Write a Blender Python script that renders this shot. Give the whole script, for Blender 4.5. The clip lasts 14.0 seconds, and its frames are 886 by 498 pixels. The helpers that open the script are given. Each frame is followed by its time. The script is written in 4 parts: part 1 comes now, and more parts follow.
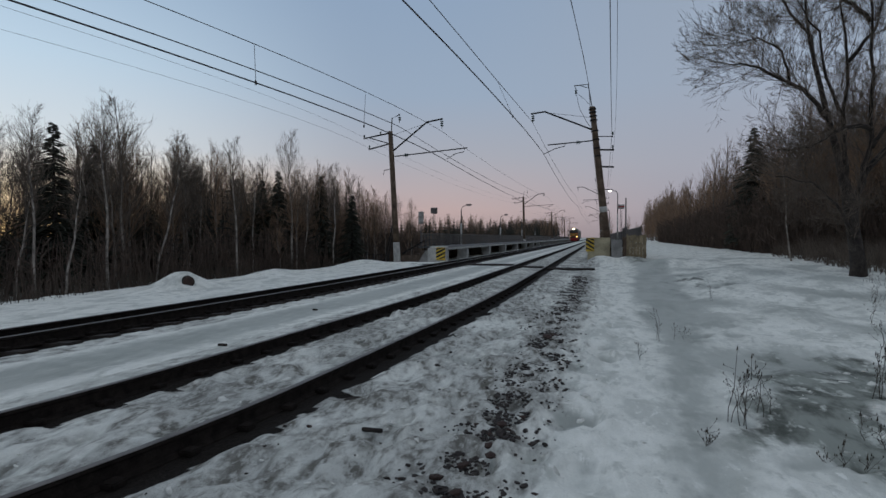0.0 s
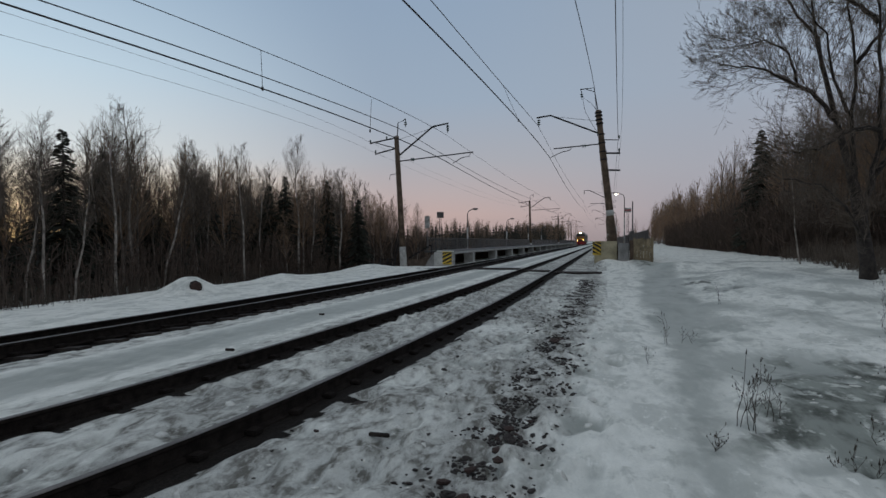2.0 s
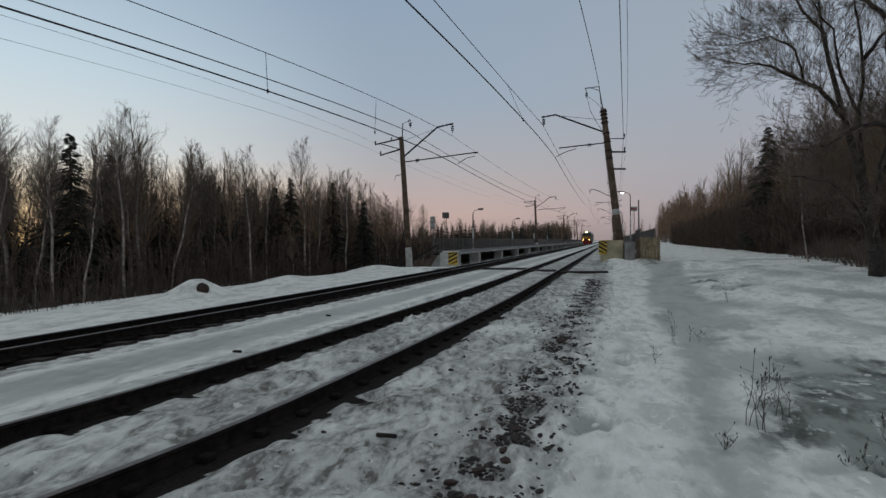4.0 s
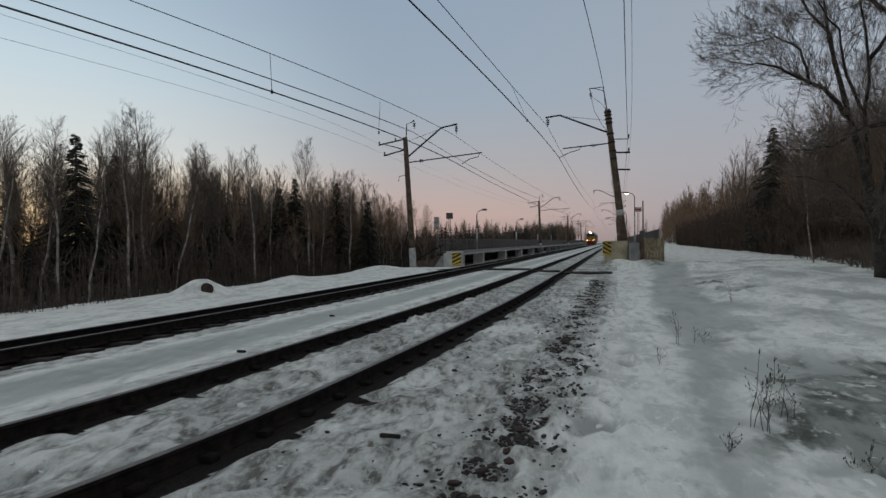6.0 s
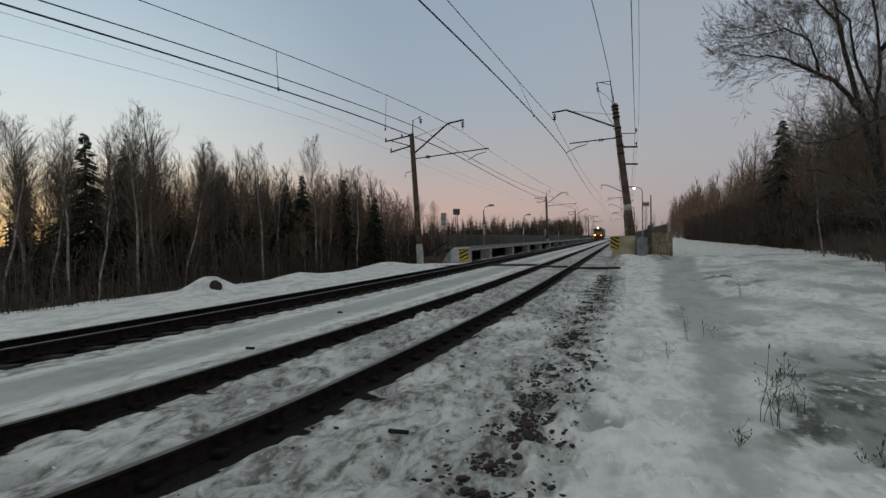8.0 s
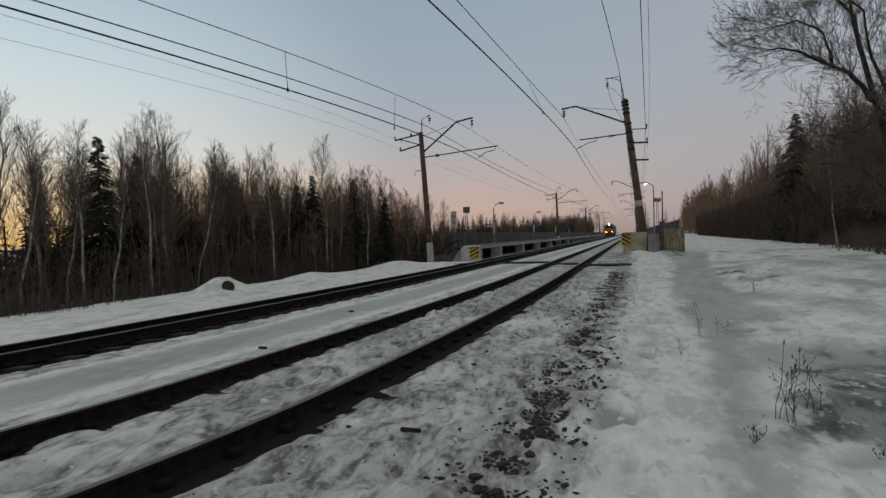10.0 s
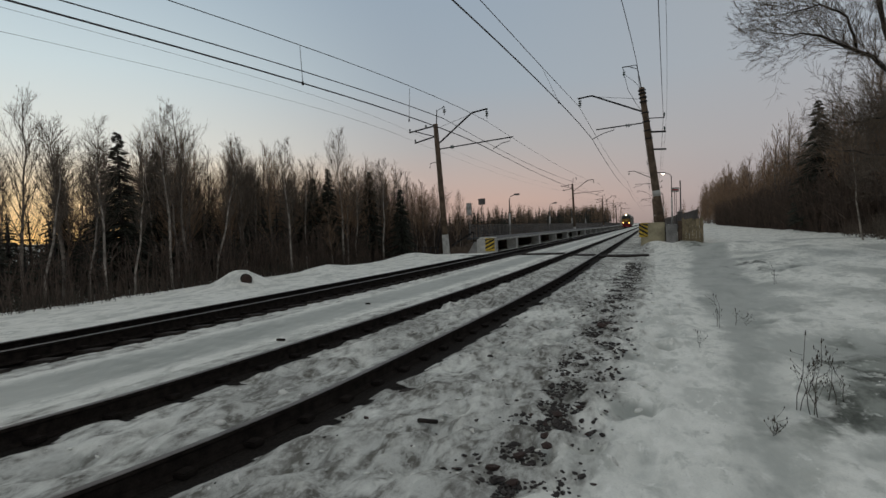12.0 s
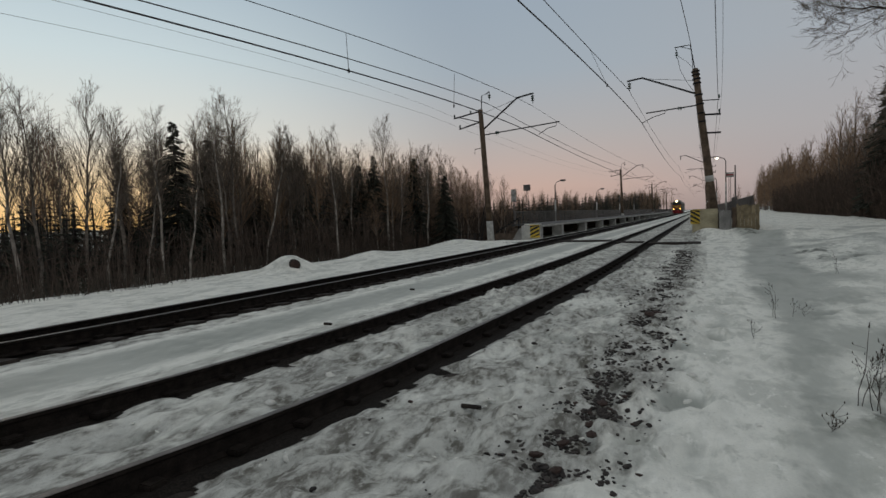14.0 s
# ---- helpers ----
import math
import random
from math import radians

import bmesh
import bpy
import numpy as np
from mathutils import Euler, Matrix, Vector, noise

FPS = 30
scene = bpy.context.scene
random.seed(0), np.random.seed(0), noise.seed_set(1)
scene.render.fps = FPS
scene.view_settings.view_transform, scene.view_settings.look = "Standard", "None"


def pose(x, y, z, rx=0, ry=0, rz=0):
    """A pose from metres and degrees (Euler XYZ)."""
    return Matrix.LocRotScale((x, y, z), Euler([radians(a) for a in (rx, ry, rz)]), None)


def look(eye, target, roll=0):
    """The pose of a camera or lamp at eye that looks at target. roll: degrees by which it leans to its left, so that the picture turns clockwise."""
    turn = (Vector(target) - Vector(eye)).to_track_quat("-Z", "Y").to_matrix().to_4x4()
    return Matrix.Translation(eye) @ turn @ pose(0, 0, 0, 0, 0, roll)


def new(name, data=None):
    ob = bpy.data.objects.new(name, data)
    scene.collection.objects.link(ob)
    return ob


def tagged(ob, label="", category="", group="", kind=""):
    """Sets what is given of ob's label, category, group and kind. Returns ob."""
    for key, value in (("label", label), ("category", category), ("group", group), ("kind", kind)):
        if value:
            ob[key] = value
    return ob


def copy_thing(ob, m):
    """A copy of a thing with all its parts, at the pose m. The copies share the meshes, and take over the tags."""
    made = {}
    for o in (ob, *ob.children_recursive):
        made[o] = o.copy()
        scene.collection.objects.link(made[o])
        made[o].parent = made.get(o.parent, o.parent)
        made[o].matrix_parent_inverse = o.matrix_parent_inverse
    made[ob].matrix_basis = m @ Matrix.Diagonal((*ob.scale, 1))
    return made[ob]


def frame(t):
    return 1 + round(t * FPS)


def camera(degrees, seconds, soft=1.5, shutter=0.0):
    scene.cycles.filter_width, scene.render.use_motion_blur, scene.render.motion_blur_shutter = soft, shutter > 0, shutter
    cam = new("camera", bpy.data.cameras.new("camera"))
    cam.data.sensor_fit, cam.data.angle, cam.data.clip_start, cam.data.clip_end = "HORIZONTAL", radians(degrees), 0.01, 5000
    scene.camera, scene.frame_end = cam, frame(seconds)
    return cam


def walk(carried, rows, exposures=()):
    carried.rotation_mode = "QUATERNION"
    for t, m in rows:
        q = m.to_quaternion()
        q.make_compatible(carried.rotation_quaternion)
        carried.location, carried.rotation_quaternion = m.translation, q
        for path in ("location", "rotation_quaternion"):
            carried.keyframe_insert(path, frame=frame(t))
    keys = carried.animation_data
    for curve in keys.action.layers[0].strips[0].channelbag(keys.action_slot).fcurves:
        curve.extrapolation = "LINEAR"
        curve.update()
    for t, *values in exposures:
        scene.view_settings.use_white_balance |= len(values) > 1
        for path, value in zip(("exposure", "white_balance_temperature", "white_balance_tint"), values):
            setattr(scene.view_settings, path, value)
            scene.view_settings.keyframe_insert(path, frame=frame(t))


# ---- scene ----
# ---- camera: turns where it stands ----
EYE = 1.6
cam = camera(76.2, 14.0, soft=1.5)
# seconds, yaw, pitch, roll
ROWS = [
    (0.0, 14.62, -1.20, -0.02),
    (0.5, 14.79, -1.11, 0.01),
    (1.0, 15.04, -1.01, -0.06),
    (1.5, 15.27, -0.66, 0.07),
    (2.0, 15.26, -0.77, 0.21),
    (2.5, 15.26, -0.87, 0.23),
    (3.0, 15.35, -0.85, 0.47),
    (5.5, 16.28, -0.56, 0.62),
    (6.0, 16.22, -0.67, 0.62),
    (6.5, 16.51, -0.79, 0.88),
    (7.0, 16.57, -0.98, 1.47),
    (7.5, 16.73, -1.04, 1.11),
    (10.0, 18.00, -1.20, 1.60),
    (10.5, 18.42, -1.49, 1.81),
    (11.0, 18.79, -1.72, 2.07),
    (11.5, 19.16, -1.75, 2.06),
    (12.0, 19.61, -1.97, 2.02),
    (12.5, 20.26, -2.39, 2.24),
    (13.0, 21.60, -2.70, 2.04),
    (13.5, 22.74, -2.84, 2.11),
    (14.0, 24.14, -3.18, 1.98),
]
walk(cam, [(t, pose(0, 0, EYE, 0, 0, yaw) @ pose(0, 0, 0, 90 + pitch) @ pose(0, 0, 0, 0, 0, -roll)) for t, yaw, pitch, roll in ROWS],
     exposures=[(0.0, -0.24, 5950, 13), (3.0, -0.22, 6250, 12), (7.0, -0.20, 6500, 12), (10.0, -0.19, 6750, 12), (14.0, -0.19, 6850, 12)])

# ---- world: dusk sky, the sun just gone behind the left-hand wood ----
def srgb(r, g, b):
    f = lambda c: c / 12.92 if c <= 0.04045 else ((c + 0.055) / 1.055) ** 2.4
    return (f(r / 255), f(g / 255), f(b / 255), 1)


world = bpy.data.worlds.new("dusk")
scene.world = world
world.use_nodes = True
wn, wl = world.node_tree.nodes, world.node_tree.links
wn.clear()
wout = wn.new("ShaderNodeOutputWorld")
wbg = wn.new("ShaderNodeBackground")
wco = wn.new("ShaderNodeTexCoord")
wsep = wn.new("ShaderNodeSeparateXYZ")
wl.new(wco.outputs["Generated"], wsep.inputs[0])


def sky_ramp(stops):
    n = wn.new("ShaderNodeValToRGB")
    e = n.color_ramp.elements
    while len(e) < len(stops):
        e.new(0.5)
    for el, (p, c) in zip(e, stops):
        el.position, el.color = p, srgb(*c)
    wl.new(wsep.outputs["Z"], n.inputs[0])
    return n


ahead = sky_ramp([(0.0, (178, 156, 148)), (0.045, (206, 180, 170)), (0.085, (198, 183, 178)), (0.14, (184, 184, 186)), (0.24, (167, 182, 195)), (0.45, (152, 173, 193)), (1.0, (180, 180, 178))])
west = sky_ramp([(0.0, (255, 206, 128)), (0.07, (255, 228, 184)), (0.14, (234, 238, 232)), (0.26, (212, 231, 238)), (0.42, (178, 203, 221)), (1.0, (180, 180, 178))])
east = sky_ramp([(0.0, (162, 152, 154)), (0.05, (178, 171, 173)), (0.12, (178, 178, 182)), (0.25, (170, 180, 190)), (0.5, (160, 174, 187)), (1.0, (180, 180, 178))])
wdot = wn.new("ShaderNodeVectorMath")
wdot.operation = "DOT_PRODUCT"
wdot.inputs[1].default_value = (-0.94, 0.34, 0.0)
wl.new(wco.outputs["Generated"], wdot.inputs[0])


def sky_blend(lo, hi, a, b):
    r = wn.new("ShaderNodeMapRange")
    r.interpolation_type = "SMOOTHSTEP"
    r.inputs["From Min"].default_value, r.inputs["From Max"].default_value = lo, hi
    wl.new(wdot.outputs["Value"], r.inputs["Value"])
    m = wn.new("ShaderNodeMix")
    m.data_type = "RGBA"
    wl.new(r.outputs[0], m.inputs["Factor"])
    wl.new(a, m.inputs["A"])
    wl.new(b, m.inputs["B"])
    return m.outputs["Result"]


sky1 = sky_blend(0.12, 0.60, east.outputs[0], ahead.outputs[0])
sky2 = sky_blend(0.62, 0.98, sky1, west.outputs[0])
wl.new(sky2, wbg.inputs["Color"])
wbg.inputs["Strength"].default_value = 1.0
wl.new(wbg.outputs[0], wout.inputs[0])

sun_data = bpy.data.lights.new("sun", "SUN")
sun_data.energy, sun_data.angle, sun_data.color = 0.25, radians(25), (1.0, 0.82, 0.66)
sun = new("sun", sun_data)
sun.matrix_world = look((-60, 20, 12), (0, 0, 0))

# ---- materials ----
def mat(name, color, rough=0.8, metal=0.0, var=0.25, scale=6.0, fine=60.0, bump=0.3, spec=0.4, dist=0.01, tint=None):
    """Procedural surface: two scales of colour variation and a fine relief."""
    m = bpy.data.materials.new(name)
    m.use_nodes = True
    n, l = m.node_tree.nodes, m.node_tree.links
    b = n["Principled BSDF"]
    co = n.new("ShaderNodeTexCoord")
    big, small = n.new("ShaderNodeTexNoise"), n.new("ShaderNodeTexNoise")
    big.inputs["Scale"].default_value, small.inputs["Scale"].default_value = scale, fine
    big.inputs["Detail"].default_value, small.inputs["Detail"].default_value = 5, 4
    info = n.new("ShaderNodeObjectInfo")
    off = n.new("ShaderNodeVectorMath")
    l.new(co.outputs["Object"], off.inputs[0])
    l.new(info.outputs["Random"], off.inputs[1])
    for t in (big, small):
        l.new(off.outputs[0], t.inputs["Vector"])
    r = n.new("ShaderNodeValToRGB")
    c = Vector(color[:3])
    d = Vector(tint) if tint else c * (1 - 1.6 * var)
    r.color_ramp.elements[0].position, r.color_ramp.elements[0].color = 0.3, (*[max(v, 0.002) for v in d], 1)
    r.color_ramp.elements[1].position, r.color_ramp.elements[1].color = 0.68, (*(c * (1 + 0.5 * var)), 1)
    l.new(big.outputs["Fac"], r.inputs[0])
    mx = n.new("ShaderNodeMix")
    mx.data_type, mx.blend_type = "RGBA", "MULTIPLY"
    mx.inputs["Factor"].default_value = min(1.0, var * 2.2)
    l.new(r.outputs[0], mx.inputs["A"])
    g = n.new("ShaderNodeValToRGB")
    g.color_ramp.elements[0].position, g.color_ramp.elements[0].color = 0.25, (0.45, 0.45, 0.45, 1)
    g.color_ramp.elements[1].position, g.color_ramp.elements[1].color = 0.65, (1.1, 1.1, 1.1, 1)
    l.new(small.outputs["Fac"], g.inputs[0])
    l.new(g.outputs[0], mx.inputs["B"])
    l.new(mx.outputs["Result"], b.inputs["Base Color"])
    b.inputs["Roughness"].default_value, b.inputs["Metallic"].default_value = rough, metal
    b.inputs["Specular IOR Level"].default_value = spec
    if bump:
        bp = n.new("ShaderNodeBump")
        bp.inputs["Strength"].default_value, bp.inputs["Distance"].default_value = bump, dist
        l.new(small.outputs["Fac"], bp.inputs["Height"])
        l.new(bp.outputs[0], b.inputs["Normal"])
    return m


def glow(name, color, strength):
    m = bpy.data.materials.new(name)
    m.use_nodes = True
    b = m.node_tree.nodes["Principled BSDF"]
    b.inputs["Base Color"].default_value = (*color, 1)
    b.inputs["Emission Color"].default_value = (*color, 1)
    b.inputs["Emission Strength"].default_value = strength
    return m


M_RAIL = mat("rail_steel_rust", (0.024, 0.019, 0.016), 0.9, 0.0, 0.35, 9, 80, 0.4, 0.1)
M_HEAD = mat("rail_head_polished", (0.20, 0.18, 0.165), 0.5, 0.9, 0.2, 5, 60, 0.05)
M_SLEEPER = mat("sleeper_creosote", (0.045, 0.035, 0.028), 0.9, 0, 0.4, 8, 70, 0.5)
M_STONE = mat("ballast_stone", (0.06, 0.05, 0.045), 0.85, 0, 0.45, 10, 60, 0.5)
M_RUST = mat("red_stone", (0.065, 0.038, 0.03), 0.85, 0, 0.4, 14, 60, 0.5)
M_CONC = mat("concrete_grey", (0.33, 0.32, 0.30), 0.9, 0, 0.3, 1.6, 25, 0.4)
M_CONCW = mat("concrete_whitewashed", (0.55, 0.54, 0.50), 0.9, 0, 0.25, 2.5, 25, 0.4)
M_CONCY = mat("concrete_yellowed", (0.50, 0.44, 0.29), 0.9, 0, 0.3, 1.3, 20, 0.4, tint=(0.26, 0.23, 0.15))
M_POLE = mat("pole_concrete_dark", (0.16, 0.112, 0.076), 0.9, 0, 0.4, 2.5, 30, 0.4)
M_IRON = mat("dark_iron", (0.03, 0.03, 0.032), 0.6, 0.6, 0.3, 8, 60, 0.2)
M_INS = mat("glass_insulator", (0.03, 0.06, 0.05), 0.2, 0, 0.1, 8, 60, 0.0)
M_WIRE = mat("wire_copper_dull", (0.045, 0.042, 0.045), 0.6, 0.5, 0.1, 2, 20, 0.0)
M_YELLOW = mat("paint_yellow", (0.82, 0.56, 0.06), 0.6, 0, 0.25, 4, 40, 0.1)
M_BLACK = mat("paint_black", (0.02, 0.02, 0.02), 0.6, 0, 0.2, 4, 40, 0.1)
M_BIRCH = mat("birch_bark", (0.24, 0.20, 0.165), 0.85, 0, 0.4, 3, 22, 0.4, tint=(0.05, 0.042, 0.035))
M_BIRCHP = mat("birch_bark_pale", (0.40, 0.35, 0.30), 0.85, 0, 0.4, 3, 22, 0.4, tint=(0.10, 0.085, 0.07))
M_TWIG = mat("twig_brown", (0.17, 0.135, 0.105), 0.9, 0, 0.35, 2, 20, 0.0)
M_TWIGR = mat("twig_reddish", (0.29, 0.19, 0.12), 0.9, 0, 0.35, 2, 20, 0.0)
M_BARK = mat("bark_dark", (0.055, 0.045, 0.038), 0.9, 0, 0.4, 5, 30, 0.6)
M_NEEDLE = mat("spruce_needles", (0.05, 0.052, 0.036), 0.85, 0, 0.4, 3, 30, 0.0)
M_SCRUB = mat("scrub_stems", (0.13, 0.095, 0.073), 0.95, 0, 0.35, 1, 12, 0.0)
M_FENCE = mat("fence_grey", (0.17, 0.155, 0.145), 0.7, 0.2, 0.25, 2, 30, 0.1)
M_STEP = mat("step_planks_brown", (0.13, 0.095, 0.07), 0.9, 0, 0.35, 3, 40, 0.4)
M_WOOD = mat("plank_weathered", (0.34, 0.27, 0.165), 0.9, 0, 0.35, 3, 40, 0.4)
M_WEED = mat("dry_weed", (0.07, 0.055, 0.04), 0.9, 0, 0.3, 5, 30, 0.0)
M_SNOW = mat("snow_cap", (0.80, 0.80, 0.74), 0.9, 0, 0.15, 3, 50, 0.3, 0.08)

# ---- mesh tools ----
def link_mesh(name, verts, faces, material, parent=None, label="", smooth=False, mats=None, idx=None):
    me = bpy.data.meshes.new(name)
    me.from_pydata(verts, [], faces)
    for m in (mats or [material]):
        me.materials.append(m)
    if idx is not None:
        me.polygons.foreach_set("material_index", idx)
    if smooth:
        me.polygons.foreach_set("use_smooth", [True] * len(me.polygons))
    me.update()
    ob = new(name, me)
    if parent is not None:
        ob.parent = parent
    if label:
        tagged(ob, label)
    return ob


def part(name, bm, material, parent=None, label=""):
    me = bpy.data.meshes.new(name)
    bmesh.ops.recalc_face_normals(bm, faces=bm.faces)
    bm.to_mesh(me)
    bm.free()
    me.materials.append(material)
    ob = new(name, me)
    if parent is not None:
        ob.parent = parent
    if label:
        tagged(ob, label)
    return ob


def box(x0, x1, y0, y1, z0, z1, bevel=0.0, bm=None):
    bm = bm or bmesh.new()
    m = Matrix.Translation(((x0 + x1) / 2, (y0 + y1) / 2, (z0 + z1) / 2)) @ Matrix.Diagonal((x1 - x0, y1 - y0, z1 - z0, 1))
    r = bmesh.ops.create_cube(bm, size=1, matrix=m)
    if bevel:
        es = list({e for v in r["verts"] for e in v.link_edges})
        bmesh.ops.bevel(bm, geom=es, offset=bevel, segments=2, affect="EDGES")
    return bm


class Tubes:
    """Collects tapered tubes into one mesh."""
    def __init__(self):
        self.v, self.f = [], []

    def add(self, pts, radii, sides=4, cap=True):
        base = len(self.v)
        n = len(pts)
        for i, p in enumerate(pts):
            a, b = pts[max(i - 1, 0)], pts[min(i + 1, n - 1)]
            d = (Vector(b) - Vector(a))
            d = d.normalized() if d.length > 1e-9 else Vector((0, 0, 1))
            u = d.cross(Vector((0, 0, 1))) if abs(d.z) < 0.9 else d.cross(Vector((1, 0, 0)))
            u.normalize()
            w = d.cross(u)
            r = radii[i] if hasattr(radii, "__len__") else radii
            for k in range(sides):
                t = 2 * math.pi * k / sides
                q = Vector(p) + (u * math.cos(t) + w * math.sin(t)) * r
                self.v.append((q.x, q.y, q.z))
        for i in range(n - 1):
            for k in range(sides):
                k2 = (k + 1) % sides
                self.f.append((base + i * sides + k, base + i * sides + k2, base + (i + 1) * sides + k2, base + (i + 1) * sides + k))
        if cap:
            self.f.append(tuple(base + k for k in reversed(range(sides))))
            self.f.append(tuple(base + (n - 1) * sides + k for k in range(sides)))
        return self

    def make(self, name, material, parent=None, label="", smooth=True):
        return link_mesh(name, self.v, self.f, material, parent, label, smooth)


def thing(name, label, category, at=(0, 0, 0), group="", kind=""):
    ob = new(name)
    ob.location = at
    return tagged(ob, label, category, group, kind)

# ---- the line's plan: almost straight, easing left near the eye ----
LINE = 0.0125


def bend(y):
    """Sideways place of the near track's right rail."""
    if y < 0:
        return bend(0) + 0.25 * y
    return -2.74 + LINE * y - 1.9e-3 * max(20 - y, 0) ** 2 - 0.025 * max(5.5 - y, 0) ** 2


def along_line(ob, x, y):
    """Turns a thing built along y about a place, to run beside the rails."""
    ob.matrix_basis = Matrix.Translation((x, y, 0)) @ Matrix.Rotation(-math.atan(LINE), 4, "Z") @ Matrix.Translation((-x, -y, 0))
    return ob


# ground profile across the line: distance from the right-hand rail, height
PROFILE = [(-60, -1.2), (-30, -1.0), (-16, -0.75), (-13.0, -0.5), (-11.8, -0.05), (-9.0, 0.08), (-7.2, 0.06), (-6.45, 0.05), (-6.33, -0.04), (-6.25, -0.07), (-6.01, -0.07), (-5.85, 0.06),
           (-5.03, 0.07), (-4.83, 0.07), (-4.73, 0.05), (-4.65, 0.02), (-4.35, 0.02), (-4.21, 0.06), (-3.4, 0.05), (-2.2, 0.05), (-1.74, 0.06), (-1.66, 0.0), (-1.57, -0.07), (-1.28, -0.07),
           (-1.14, -0.02), (-0.5, -0.05), (-0.14, -0.05), (-0.06, -0.1), (0.03, -0.175), (0.36, -0.175), (0.52, -0.12), (1.0, -0.14), (2.0, -0.18), (3.0, -0.24), (4.2, -0.26), (6.0, -0.22), (9.0, 0.0), (13.0, 0.12), (30, 0.1), (60, 0.1)]
PROFILE_D, PROFILE_Z = [p[0] for p in PROFILE], [p[1] for p in PROFILE]
SLEEPER_STEP = 0.65


def ground_noise(x, y):
    n = noise.noise(Vector((x * 0.45, y * 0.45, 0.3))) * 0.05
    n += noise.noise(Vector((x * 1.7, y * 1.7, 5.1))) * 0.022
    n += noise.noise(Vector((x * 5.1, y * 5.1, 9.7))) * 0.015
    return n


def ground(x, y):
    d = x - bend(y)
    z = float(np.interp(d, PROFILE_D, PROFILE_Z))
    rough = min(1.0, max(0.0, min(abs(d - 0.2), abs(d + 1.45), abs(d + 4.53), abs(d + 6.13)) / 0.6 - 0.2))
    if d > -6.6:
        rough *= 0.45 if d < -0.2 else 0.8
    z += ground_noise(x, y) * rough
    # snow mound and low swell beside the far track
    z += 0.52 * math.exp(-(((x + 11.9) / 0.62) ** 2 + ((y - 14.4) / 0.85) ** 2))
    z += 0.25 * math.exp(-(((x + 12.6) / 0.8) ** 2 + ((y - 20.5) / 1.6) ** 2))
    # snow heaps about the platform end and along the bank
    for hx, hy, hr, hh in ((0.3, 36.6, 0.8, 0.3), (0.9, 37.2, 1.1, 0.3), (2.6, 37.2, 1.2, 0.34), (4.4, 34.5, 1.3, 0.35), (6.4, 27.0, 1.6, 0.3), (5.2, 19.5, 1.1, 0.22), (7.6, 21.0, 1.5, 0.28), (4.2, 13.6, 0.8, 0.16), (5.6, 11.0, 0.7, 0.18), (-13.2, 31.5, 1.0, 0.25)):
        e = ((x - hx) / hr) ** 2 + ((y - hy) / (1.5 * hr)) ** 2
        if e < 6:
            z += hh * math.exp(-e)
    # hollow in front of the far platform
    z -= 0.28 * min(1.0, max(0.0, (-6.85 - d) / 0.35)) * min(1.0, max(0.0, (y - 33.5) / 2.0))
    # the bank by the platform end
    if d > 1.5:
        z += 0.25 * max(0.0, min(1.0, (y - 22) / 16)) * min(1.0, (d - 1.5) / 2)
        z += 0.10 * noise.noise(Vector((x * 0.9, y * 0.5, 2.2))) * min(1.0, (d - 1.5) / 3)
        z += 0.05 * noise.noise(Vector((x * 2.2, y * 1.3, 7.7))) * min(1.0, (d - 1.5) / 3)
    return z

